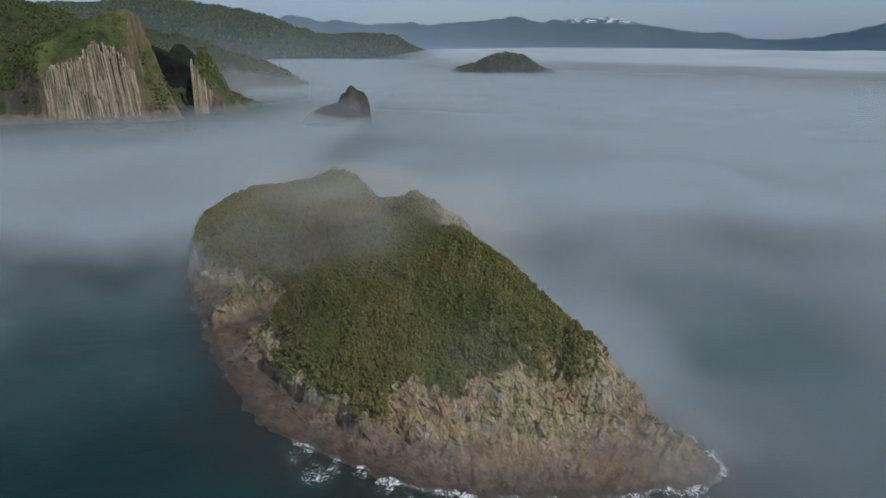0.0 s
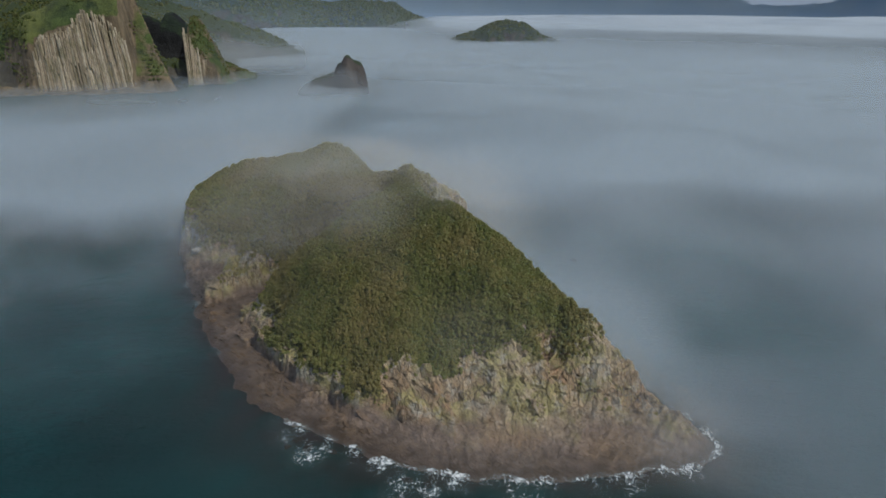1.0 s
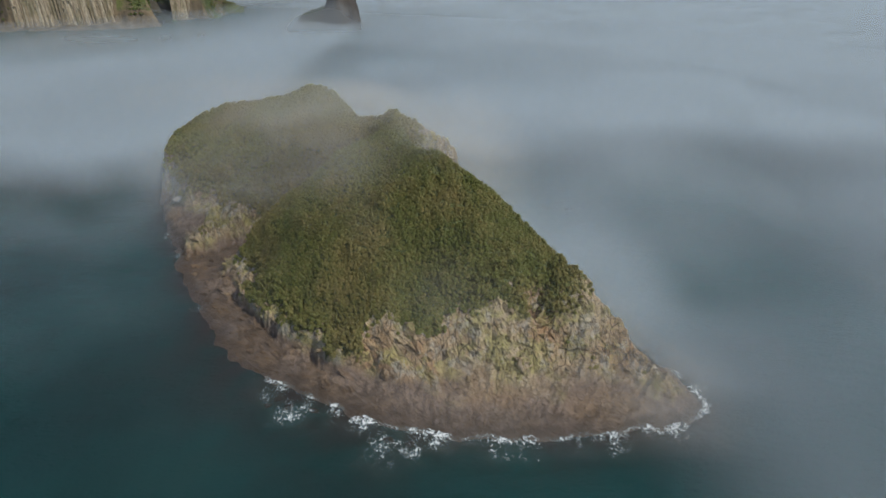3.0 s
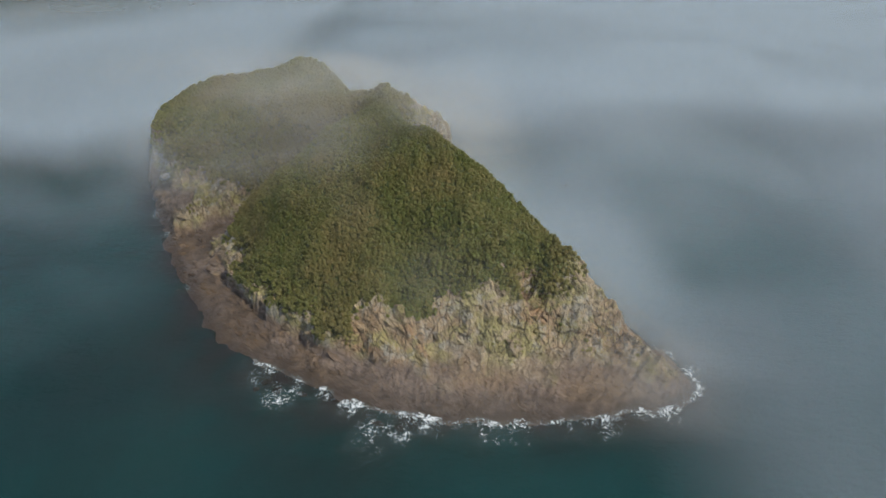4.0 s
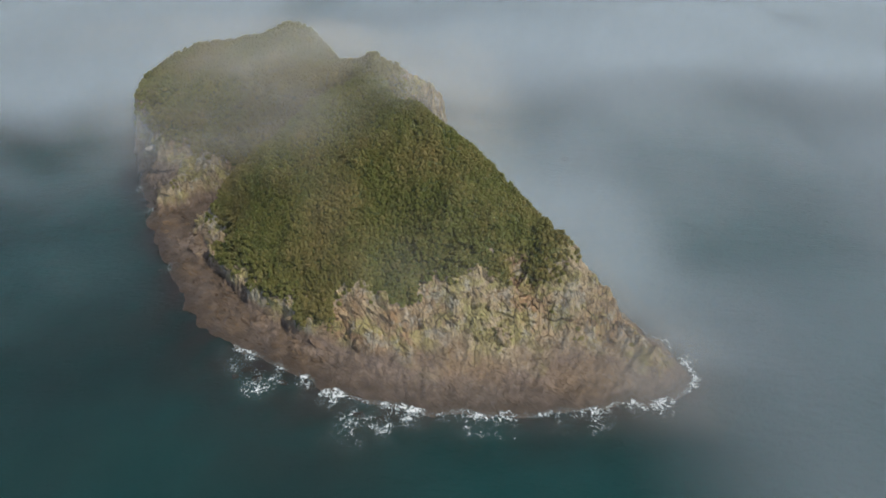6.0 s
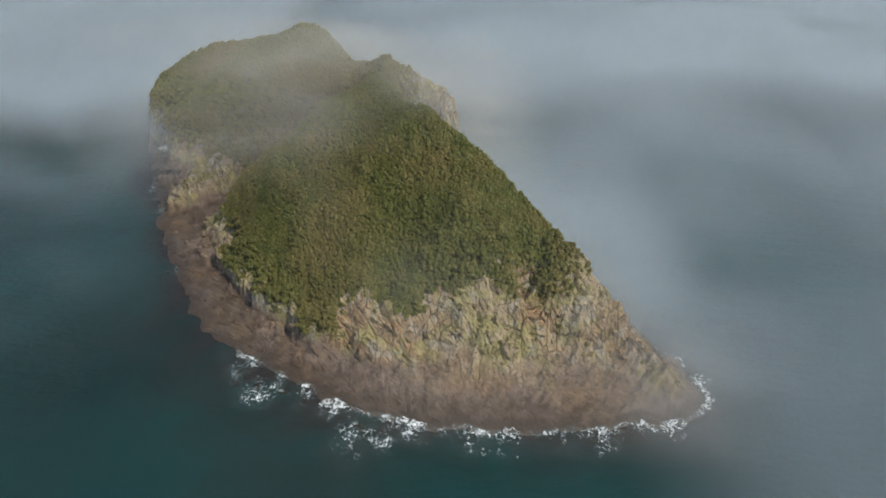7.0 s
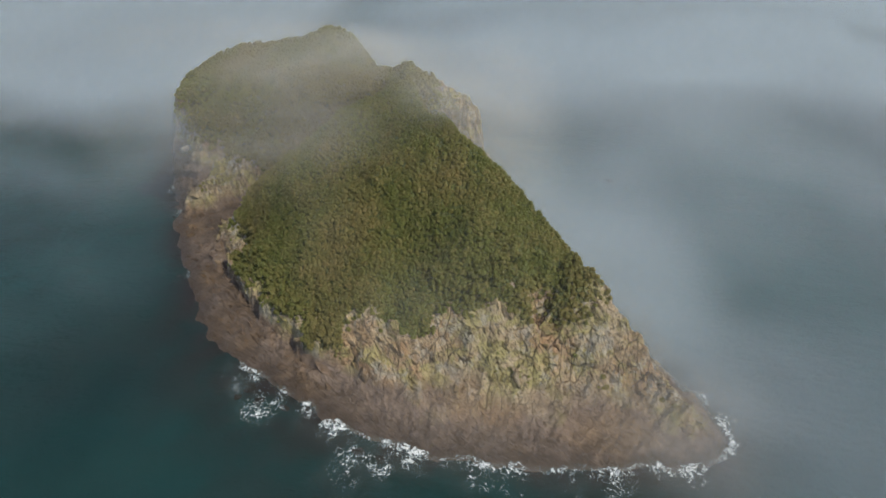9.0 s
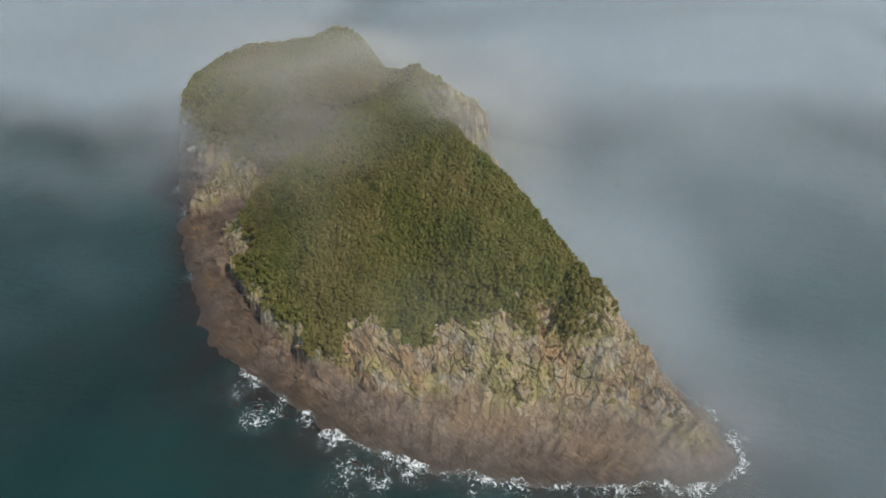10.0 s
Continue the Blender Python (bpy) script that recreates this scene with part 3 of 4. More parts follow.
def shrub_field(name, y0, y1, gap, seed):
    x, y, r = strewn(-136, 76, y0, y1, gap, seed)
    turf, h = on_island(x, y, gturf_), on_island(x, y)
    steep = on_island(x, y, gslope_)
    m = (r.uniform(0.06, 0.85, x.shape) < turf) & (h > 4) & (r.uniform(0, 1, x.shape) < 0.5 * np.sqrt(1 + steep ** 2))
    x, y, h = x[m], y[m], h[m]
    tuft = 0.95 + 0.4 * fbm(x / 16, y / 16, 3, 71) + r.uniform(-0.2, 0.25, x.shape)
    size = gap * 1.02 * tuft * r.uniform(0.8, 1.25, x.shape)
    return scatter(name, x, y, h + 0.1, size, size * r.uniform(0.75, 1.25, x.shape), M_SHRUB, seed)


near_shrubs = new("shrub_cover", shrub_field("shrub_cover", 118, 205, 0.66, 5))
tagged(near_shrubs, "dense low green and brown shrubs covering the hill", "shrubs", kind="stuff")
far_shrubs = new("shrub_cover", shrub_field("shrub_cover", 205, 300, 0.9, 6))
tagged(far_shrubs, "dense low olive shrubs on the misty rear hump", "shrubs", kind="stuff")

# taller bushes on the cliff edge and the steep eastern end
ux, uy, ur = strewn(-76, 56, 132, 200, 2.3, 19)
uh, ut = on_island(ux, uy), on_island(ux, uy, gturf_)
um = (ut > 0.35) & (uh > 5) & ((fbm(ux / 14, uy / 14, 2, 79) > -0.05) & (uy < 150) & (ux > 0) & (ux < 38) & (uh < 32) | (uh < 15) & (ux < -12)) & (ur.uniform(0, 1, ux.shape) < 0.75)
us = ur.uniform(0.9, 1.8, ux.shape)[um]
reps = 13
ba, bz = ur.uniform(0, 6.283, (len(us), reps)), ur.uniform(0, 1, (len(us), reps))
bw = np.sqrt(1 - bz * bz) * us[:, None]
bsx, bsy, bsz = (ux[um][:, None] + np.cos(ba) * bw).ravel(), (uy[um][:, None] + np.sin(ba) * bw).ravel(), (uh[um][:, None] + bz * us[:, None] * 1.1).ravel()
bss = np.repeat(us * 0.42, reps) * ur.uniform(0.8, 1.2, len(us) * reps)
tagged(new("tall_bushes", scatter("tall_bushes", bsx, bsy, bsz, bss, bss, M_SHRUB, 20)), "taller dark green bushes along the cliff edge", "bushes", kind="stuff")

# tufts that cling to the cliff
tx, ty, tr = strewn(-100, 66, 112, 200, 1.5, 9)
th, tt = on_island(tx, ty), on_island(tx, ty, gturf_)
tm = (th > 7) & (tt < 0.5) & (fbm(tx / 8, ty / 8, 3, 77) + 0.5 * tt > tr.uniform(0.08, 0.5, tx.shape))
ts = tr.uniform(0.3, 0.9, tx.shape)[tm]
tagged(new("cliff_tufts", scatter("cliff_tufts", tx[tm], ty[tm], th[tm], ts, ts * 0.7, M_SHRUB, 10)), "green tufts clinging to the bare cliff", "plants", kind="stuff")


# ---- rock blocks of the shore and cliff ----
def block_mesh(name, seed, material, rough=0.22):
    """An angular, bevelled boulder of unit size."""
    r = random.Random(seed)
    bm = bmesh.new()
    for k in range(14):
        a, b = r.uniform(0, 6.283), r.uniform(-1, 1)
        w = math.sqrt(1 - b * b)
        s_ = 0.5 * r.uniform(1 - rough, 1 + rough)
        bm.verts.new((math.cos(a) * w * s_, math.sin(a) * w * s_, b * s_))
    bmesh.ops.convex_hull(bm, input=bm.verts)
    for v in [v for v in bm.verts if not v.link_faces]:
        bm.verts.remove(v)
    bmesh.ops.recalc_face_normals(bm, faces=bm.faces)
    me = bpy.data.meshes.new(name)
    bm.to_mesh(me)
    bm.free()
    me.materials.append(material)
    return me


BLOCKS = [block_mesh("rock_block", 100 + k, M_ROCK) for k in range(10)]
bx, by, br = strewn(-104, 74, 110, 200, 3.1, 12)
bh, bt = on_island(bx, by), on_island(bx, by, gturf_)
bsl = on_island(bx, by, gslope_)
fits = (bt < 0.4) & (by < 160 - 0.45 * bx)
for spots, count, small, big, low, high, sink in (((bx >= -20) & (bh > 5.5), 110, 1.2, 3.2, 0.7, 1.6, 0.36), ((bx < -20) & (bh > 0.8), 130, 1.4, 4.0, 0.3, 0.7, 0.3)):
    for k in br.permutation(np.flatnonzero(fits & spots))[:count]:
        size = br.uniform(small, big) * (1.2 if bsl[k] > 0.8 else 0.9)
        b = part("rock_block", BLOCKS[k % 10], island)
        b.matrix_basis = pose(bx[k], by[k], bh[k] - sink * size * low, br.uniform(-25, 25), br.uniform(-25, 25), -30 + br.uniform(-25, 25)) @ Matrix.Diagonal((size * 1.5, size * br.uniform(0.4, 0.8), size * br.uniform(low, high), 1))

# reefs awash off the shore: x, y, length, width, height, turn
for x, y, l, w, h, turn in ((-41, 122.5, 5, 3.4, 1.6, 30), (-37, 119.5, 4, 3, 1.3, 60), (-43, 120, 3, 2.4, 1.0, 0), (-30, 118.5, 4, 2.4, 1.1, 10), (-9, 109.5, 5, 3, 1.4, -12), (-3, 108.5, 4, 2.6, 1.2, 30),
                            (-82, 162, 3, 2.2, 1.4, 0), (-102, 193, 3, 2.4, 1.6, 40), (59, 245, 7, 4, 2.0, 20)):
    reef = new("reef_rock", block_mesh("reef_rock", int(x * 7 + y), M_REEF, rough=0.35))
    reef.matrix_basis = pose(x, y, -0.35, 4, -5, turn) @ Matrix.Diagonal((l, w, h * 1.5, 1))
    tagged(reef, "dark wet reef rock awash in the surf", "rock", "reef rocks off the shore")
guano = new("pale_boulder", block_mesh("pale_boulder", 4, make_rock("pale_rock", dry=(0.6, 0.58, 0.52), pale=(0.75, 0.73, 0.68), wet=(0.5, 0.48, 0.42), green=False)))
guano.matrix_basis = pose(-116.5, 233.5, on_island(-116.5, 233.5) + 1.2, 10, 5, 30) @ Matrix.Diagonal((7, 5, 5, 1))
tagged(guano, "whitish bird-stained boulder on the rocky shore", "rock")



def grown(mask):
    """A mask and its neighbours, so that a sheet ends where it is clear."""
    out = mask.copy()
    for axis in (0, 1):
        out |= np.roll(out, 1, axis) | np.roll(out, -1, axis)
    return out


# ---- the headland with basalt columns ----
HU, HV, HO = Vector((0.967, 0.256, 0)), Vector((-0.256, 0.967, 0)), Vector((-470, 714, 0))


def head_height(u, v):
    """The hill over the column face: u along the face, v into the land."""
    wide = np.where(u < 46, 200, 95)
    hill = 142 * np.exp(-(np.abs(u - 46) / wide) ** 1.6 - (np.where(v < 55, 1.3, 1) * (v - 55) / 120) ** 2)
    hill = np.minimum(hill, np.where(u > 48, 1.85 * np.maximum(v - 2, 0) + np.clip(56 - u, 0, 8) * 14, 999))   # the slope right of the face
    wall = ((u - 66) * (8 - 60) - (v - 60) * (102 - 66)) / 63.2                                      # the edge over the cleft
    hill = hill * np.maximum(step(wall, -9, 1), step(v, 118, 134))
    hill = np.maximum(hill, 98 * np.exp(-((u - 84) / 42) ** 2 - ((v - 158) / 55) ** 2) * step(v, 112, 126))
    butt = 94 * np.exp(-np.where(u < 126, 0.25, 1) * ((u - 126) / 26) ** 2 - ((v - 112) / 50) ** 2)
    butt = butt * step(u - 0.1 * (v - 80), 110, 114) * step(v, 66, 72)
    h = np.maximum(hill, butt)
    front = 9 + 12 * step(-u, 60, 110) + 5 * step(56 - np.abs(u), 0, 6)
    h = h * (0.8 * step(v - front, 0, 7 + 60 * step(-u, 56, 120)) + 0.2 * step(v - front, 4, 40))
    talus = np.interp(v, (-22, -6, 10, 24), (-6, 5, 12, 14)) * (0.75 + 0.6 * fbm(u / 16, v / 12, 4, 84)) - 30 * step(np.abs(u + 15), 95, 190)
    return np.maximum(h, talus)


def headland():
    thing = tagged(new("basalt_headland"), "green headland with a face of tall basalt columns", "headland")
    u, v = np.meshgrid(np.arange(-230, 200, 2.5), np.arange(-30, 300, 2.5))
    h = head_height(u, v) - 4
    h = h + step(h, 3, 30) * (7 * fbm(u / 32, v / 32, 5, 81) + 4 * (ridged(u / 14, v / 18, 4, 82) - 0.5))
    gv, gu = np.gradient(h, 2.5)
    gorge = ((u - 66) * -52 - (v - 60) * 36 < -120) & (u < 112) & (v > 24) & (v < 165)
    bare = 0.8 * step(np.hypot(gu, gv), 2.6, 4.2) + 0.75 * step(-h, -20, -9) * step(v, 40, 20) + 0.42 * step(u, 48, 60) + 0.35 * step(h, 112, 124)
    part("hillside", sheet("hillside", HO.x + HU.x * u + HV.x * v, HO.y + HU.y * u + HV.y * v, h, M_HEAD, keep=(h > -3.5) & ~gorge, bare=np.clip(bare, 0, 1)), thing)
    # the cleft's wall: its darkness is shade painted by the near-black material
    part("gorge_wall", sheet("gorge_wall", HO.x + HU.x * u + HV.x * v, HO.y + HU.y * u + HV.y * v, h, M_GORGE, keep=(h > -3.5) & grown(gorge), bare=np.clip(bare, 0, 1)), thing, "scrub and rock wall of the gorge, coloured near-black for its shade")
    q = np.random.RandomState(85)
    thick = (fbm(u / 26, v / 26, 3, 86) > 0.1 - 0.5 * step(-u, 50, 75)) & (h > 10) & ~gorge & ((np.abs(u) > 58) | (v > 34))
    j, i = np.nonzero(thick & (q.uniform(0, 1, u.shape) < 0.75))
    pu, pv = u[j, i] + q.uniform(-1.2, 1.2, len(i)), v[j, i] + q.uniform(-1.2, 1.2, len(i))
    ps = q.uniform(0.8, 2.3, len(i))
    tagged(new("headland_scrub", scatter("headland_scrub", HO.x + HU.x * pu + HV.x * pv, HO.y + HU.y * pu + HV.y * pv, h[j, i], ps, ps * q.uniform(0.7, 1.2, len(i)), M_TREES, 87)), "dark green scrub in patches on the headland", "bushes", kind="stuff")
    r = random.Random(8)
    meshes = []
    for k in range(5):
        bm = bmesh.new()
        bmesh.ops.create_cone(bm, cap_ends=True, segments=6, radius1=0.56, radius2=0.52, depth=1.0)
        for w in bm.verts:
            w.co.x *= r.uniform(0.85, 1.15)
            w.co.y *= r.uniform(0.85, 1.15)
            w.co.z += 0.5 + (r.uniform(-0.02, 0.0) if w.co.z > 0 else 0)
        me = bpy.data.meshes.new("basalt_column")
        bm.to_mesh(me)
        bm.free()
        me.materials.append(M_COLUMN)
        meshes.append(me)
    for row in range(4):
        for k in range(56):
            u = -55 + 1.93 * k + r.uniform(-0.3, 0.3) + row * 0.9
            top = float(np.interp(u, (-56, -46, -12, 0, 10, 30, 42, 54), (58, 70, 78, 90, 99, 96, 86, 62)))
            low = r.uniform(-2, 5) + (r.uniform(10, 40) if row == 0 and r.random() < 0.3 else 0)
            high = (top + r.uniform(-4, 2)) * (0.88 + 0.04 * row)
            v = 8.0 + 1.9 * row + 3 * (u / 55) ** 2 + r.uniform(-0.9, 0.9)
            if row < 3 and fbm(u / 14, row * 1.7, 2, 83) < -0.2:
                high = high * r.uniform(0.45, 0.75)
            if high - low < 12:
                continue
            at = HO + HU * u + HV * v
            c = part("basalt_column", meshes[k % 5], thing)
            wide = r.uniform(1.9, 2.8)
            c.matrix_basis = pose(at.x, at.y, low, -2.2 + r.uniform(-1, 1), (u - 10) * -0.05 + r.uniform(-0.8, 0.8), r.uniform(0, 60)) @ Matrix.Diagonal((wide, wide, high - low, 1))
    for k in range(14):
        at = HO + HU * (111 + 1.9 * k) + HV * (63.5 + 0.5 * k + r.uniform(-0.6, 0.6))
        c = part("basalt_column", meshes[k % 5], thing)
        c.matrix_basis = pose(at.x, at.y, -2, -4, 3, r.uniform(0, 60)) @ Matrix.Diagonal((2.4, 2.4, r.uniform(70, 84) - 3.6 * k, 1))
    return thing


headland()


# ---- hills, stacks and mountains of the coast ----
def ridge_land(name, ridges, box, spacing, material, label, category, seed, rough=1.0):
    """Land as a chain of ridges: each a line of x, y, height, with its half width."""
    x, y = np.meshgrid(np.arange(box[0], box[1], spacing), np.arange(box[2], box[3], spacing))
    h = np.full(x.shape, -20.0)
    for line, wide, power in ridges:
        d, z, _ = to_line(x, y, [p[:2] for p in line], False, [p[2] for p in line])
        d = d * (1 + 0.35 * fbm(x / (wide * 0.7), y / (wide * 0.7), 4, seed))
        h = np.maximum(h, z * (1.08 - (d / wide) ** power) - 4)
    size = max(wide for _, wide, _ in ridges)
    h = h + step(h, -2, 25) * rough * (0.09 * size * fbm(x / (size * 0.33), y / (size * 0.33), 5, seed + 3) + 0.03 * size * ridged(x / (size * 0.12), y / (size * 0.12), 3, seed + 7))
    gy, gx = np.gradient(h, spacing)
    bare = np.clip(step(np.hypot(gx, gy), 0.9, 1.7) + 0.6 * step(-h, -10, -3), 0, 1)
    ob = tagged(new(name, sheet(name, x, y, h, material, keep=h > -7, bare=bare)), label, category)
    return ob, x, y, np.where(bare < 0.6, h, -9)


def grove(name, land, gap, size, box, label, seed):
    """Tree crowns strewn over far land, as one growth."""
    _, gx, gy, gh = land
    x, y, r = strewn(*box, gap, seed)
    dx = gx[0, 1] - gx[0, 0]
    i, j = np.clip(((x - gx[0, 0]) / dx).astype(int), 0, gh.shape[1] - 2), np.clip(((y - gy[0, 0]) / dx).astype(int), 0, gh.shape[0] - 2)
    h = np.minimum(np.minimum(gh[j, i], gh[j, i + 1]), np.minimum(gh[j + 1, i], gh[j + 1, i + 1]))
    m = (h > 6) & (fbm(x / (gap * 9), y / (gap * 9), 3, seed) > r.uniform(-0.9, -0.05, x.shape))
    s_ = size * r.uniform(0.6, 1.4, x.shape)[m]
    tagged(new(name, scatter(name, x[m], y[m], h[m], s_, s_ * r.uniform(0.8, 1.3, s_.shape), M_TREES, seed)), label, "trees", kind="stuff")


# bearing and height of the coastal ridge's skyline, 2.9 km off
RIDGE = [(2900 * math.sin(radians(b)), 2900 * math.cos(radians(b)), z) for b, z in ((-42, 190), (-32.4, 196), (-28.7, 222), (-24.7, 214), (-21.5, 200), (-19.2, 178), (-16.7, 146), (-15.3, 118), (-13.7, 94), (-9.5, 97), (-6.2, 92), (-5.1, 58), (-2.4, 8))]
ridge = ridge_land("coastal_ridge", [(RIDGE, 300, 1.8)], (-2300, -40, 1950, 3300), 12, M_HILL, "long wooded coastal ridge falling to the foggy sea", "hill", 91, 0.4)
hills = ridge_land("wooded_hills", [(((-640, 1060, 112), (-480, 1150, 82), (-420, 1245, 44), (-354, 1314, 8)), 75, 1.4),
                            (((-1100, 760, 165), (-700, 930, 138), (-590, 900, 112)), 210, 1.7)],
           (-1250, -300, 600, 1400), 8, M_HILL, "dark wooded hills behind the headland", "hill", 95)
ridge_land("sea_stack", [(((-147, 750, 40), (-141, 748, 48), (-134, 750, 42)), 20, 3.0), (((-184, 762, 20), (-166, 756, 26), (-146, 748, 32)), 18, 2.0)], (-220, -94, 706, 806), 1.5, M_ISLET, "dark humped sea stack rising from fog", "rock", 101, 1.2)
islet = ridge_land("wooded_islet", [(((46, 1708, 32), (87, 1700, 55), (133, 1704, 64), (190, 1716, 56), (236, 1733, 26)), 78, 1.8)], (-100, 350, 1580, 1850), 5, M_ISLET, "dark wooded islet half sunk in fog", "islet", 111, 0.9)


grove("ridge_woods", ridge, 15, 9.5, (-1750, -120, 2300, 2960), "green woods covering the long coastal ridge", 33)
grove("hill_woods", hills, 7.0, 4.2, (-1000, -330, 700, 1350), "dark woods covering the hills behind the headland", 31)
grove("islet_woods", islet, 5.5, 3.4, (-60, 320, 1600, 1820), "dark stunted trees covering the islet", 32)


def far_mountains():
    az = np.radians(np.linspace(-52, 56, 520))
    rad = np.linspace(4150, 4820, 40)
    a, r = np.meshgrid(az, rad)
    # bearing in degrees, height of the skyline
    line = np.array([(-52, 260), (-40, 240), (-30, 235), (-20, 190), (-17.5, 178), (-16.7, 226), (-15.9, 251), (-14.9, 229), (-13.6, 199), (-11.5, 214), (-9.4, 181), (-6.7, 200), (-4.6, 207), (-3, 180), (0.3, 220),
                     (1.9, 216), (4.1, 243), (5.9, 253), (7.3, 222), (9.1, 223), (11.4, 237), (13.7, 253), (15, 242), (17, 197), (19.9, 176), (21.9, 148), (23.9, 157), (25.1, 128), (26.8, 112), (28.9, 115), (30.8, 134), (32.7, 163), (34.4, 210), (38, 270), (46, 340), (56, 400)], float)
    sky = np.interp(np.degrees(a), line[:, 0], line[:, 1]) + 20 * fbm(np.degrees(a) / 0.8, r / 160, 5, 121, 0.6)
    t = (r - 4150) / 670
    h = sky * np.clip(np.sin(np.clip(t * 1.25, 0, 1) * math.pi / 2) ** 1.3, 0, 1) * np.where(t > 0.8, 1 - (t - 0.8) * 1.5, 1)
    h = h * (1 + 0.28 * (ridged(np.degrees(a) / 3.0, r / 170, 4, 122) - 0.75) * step(t, 0.9, 0.4)) - 6
    snow = step(np.degrees(a), 9, 11) * step(-np.degrees(a), -18, -16) * step(h, 195, 222)
    return sheet("mountains", r * np.sin(a), r * np.cos(a), h, M_MOUNTAIN, snow=snow)


tagged(new("mountains", far_mountains()), "blue distant mountains with a few snow patches", "mountains", kind="structure")


# ---- fog ----
def fog_amount(x, y):
    """How much of the sea the whole fog bank hides at a place, 0 to 1."""
    out = np.hypot(x + 20, y - 190)
    streak = fbm((x + 0.5 * y) / 95, (y - 0.4 * x) / 42, 4, 132)
    bank = step(y - 0.1 * np.clip(x, -300, 300) + 26 * fbm(x / 80, y / 80, 3, 131), 215, 300) * (0.5 + 0.34 * step(x, -130, 110) + 0.2 * streak)                   # behind the island
    right = step(x, 45, 95) * (0.28 + 0.17 * step(x, 100, 240) + 0.42 * step(y + 44 * fbm(x / 70, y / 70, 3, 138), 190, 345)) * (1 + 0.45 * streak)
    left = step(-x, 96, 130) * step(y + 34 * fbm(x / 46, y / 34, 4, 136), 222, 266) * 0.82
    shore = (0.3 + 0.28 * fbm(x / 24, y / 18, 3, 139)) * np.exp(-((x + 122) / 22) ** 2) * step(y, 165, 235)            # mist along the west shore
    thin = (0.07 + 0.3 * step(fbm(x / 60 + 0.01 * y, y / 30, 4, 133), 0.05, 0.6)) * step(-x, 60, 130) * step(y, 90, 190)
    side = x - np.interp(y, (110, 137, 174, 230, 262), (70, 73, 82, 94, 96)) + 9 * fbm(x / 26, y / 26, 3, 137)
    off = x - np.maximum(60 - 1.2 * (y - 138), 4 - 0.45 * (y - 178))
    lee = (0.56 + 0.25 * streak) * step(off, -8, 9) * step(y, 108, 150) * (1 - step(side, -34, 20)) * (1 - 0.5 * step(y, 228, 280))      # caught behind the point
    coast = np.exp(-(to_line(x, y, [(-900, 520), (-560, 600), (-380, 700), (-300, 840)])[0] / 135) ** 2)                 # clearer water under the headland
    layers = [bank, np.clip(right, 0, 1), left, np.clip(shore, 0, 1), thin, lee, 0.98 * step(out, 500, 1400) * (1 - 0.5 * step(-x, 40, 240) * (1 - step(y, 640, 980)))]
    total = 1 - np.exp(-sum(np.clip(-np.log(1 - 0.99 * a), 0, 9) ** 3 for a in layers) ** (1 / 3))       # depths of fog, blended without a crease
    gap = 0.13 * np.exp(-(((x - 122) / 44) ** 2 + ((y - 296) / 28) ** 2))                                 # a thin place in the bank
    return np.clip(total - gap - 0.62 * coast, 0, 0.99)


fax = warped(201, 4860)
fgx, fgy = np.meshgrid(fax - 20, fax + 200)
amount = fog_amount(fgx, fgy)
beyond = fgx - np.maximum(60 - 1.2 * (fgy - 138), 4 - 0.45 * (fgy - 178))
island_h = np.where((fgx > -141) & (fgx < 83) & (fgy > 103) & (fgy < 306), on_island(fgx, fgy), -5)
LEVELS = np.linspace(3.0, 19.0, 8)
for k, z in enumerate(LEVELS):
    far = step(np.hypot(fgx + 20, fgy - 190), 240, 520)
    for px, py, reach in ((138, 1704, 260), (-250, 920, 240), (-420, 690, 110)):      # fog that banks up round rocks
        far = far * (1 - 0.6 * np.exp(-((fgx - px) ** 2 + (fgy - py) ** 2) / reach ** 2))
    share = 1 - (1 - amount) ** (1 / len(LEVELS))
    wave = 3.0 * fbm(fgx / 90, fgy / 90, 2, 141)
    thick = share * step(island_h - 30 * step(beyond, -4, 6), z + 4, z - 9)
    zz = np.maximum((z + wave) * (1 - 0.7 * far), island_h + 1.2)
    tagged(new("fog_bank", sheet("fog_bank", fgx, fgy, zz, M_FOG, keep=(np.hypot(fgx + 20, fgy - 200) < 4850) & grown(thick > 0.004), thickness=thick)), "low grey sea fog lying on the water", "fog", "layers of sea fog", "structure")

# fog lying low against the lee of the eastern point
low = step(beyond, -3, 7) * step(fgy, 118, 134) * (1 - step(fgx + 16 * fbm(fgx / 30, fgy / 30, 3, 144), 66, 104)) * (1 - step(fgy, 185, 240))
for z in (1.6, 4.0):
    tagged(new("fog_bank", sheet("fog_bank", fgx, fgy, np.maximum(z + 0.5 * fbm(fgx / 30, fgy / 30, 2, 143), island_h + 1.0), M_FOG, keep=grown(low > 0.01), thickness=0.19 * low)), "low fog in the lee of the point", "fog", "layers of sea fog", "structure")

VEILS = [(-28, 138, 13, 13, 20, 0.18), (-62, 238, 40, 22, 0, 0.18), (-96, 204, 18, 12, 20, 0.3), (-78, 214, 12, 8, 0, 0.3), (-26, 205, 14, 12, 0, 0.72), (-46, 184, 22, 20, 20, 0.62), (-48, 210, 26, 12, 0, 0.5), (-23, 152, 13, 11, 0, 0.48), (-46, 131, 14, 11, 20, 0.16), (-62, 146, 12, 12, 0, 0.16), (-2, 179, 12, 12, 0, 0.58), (-10, 112, 5, 15, 20, 0.1), (3, 94, 7, 10, 0, 0.08)]
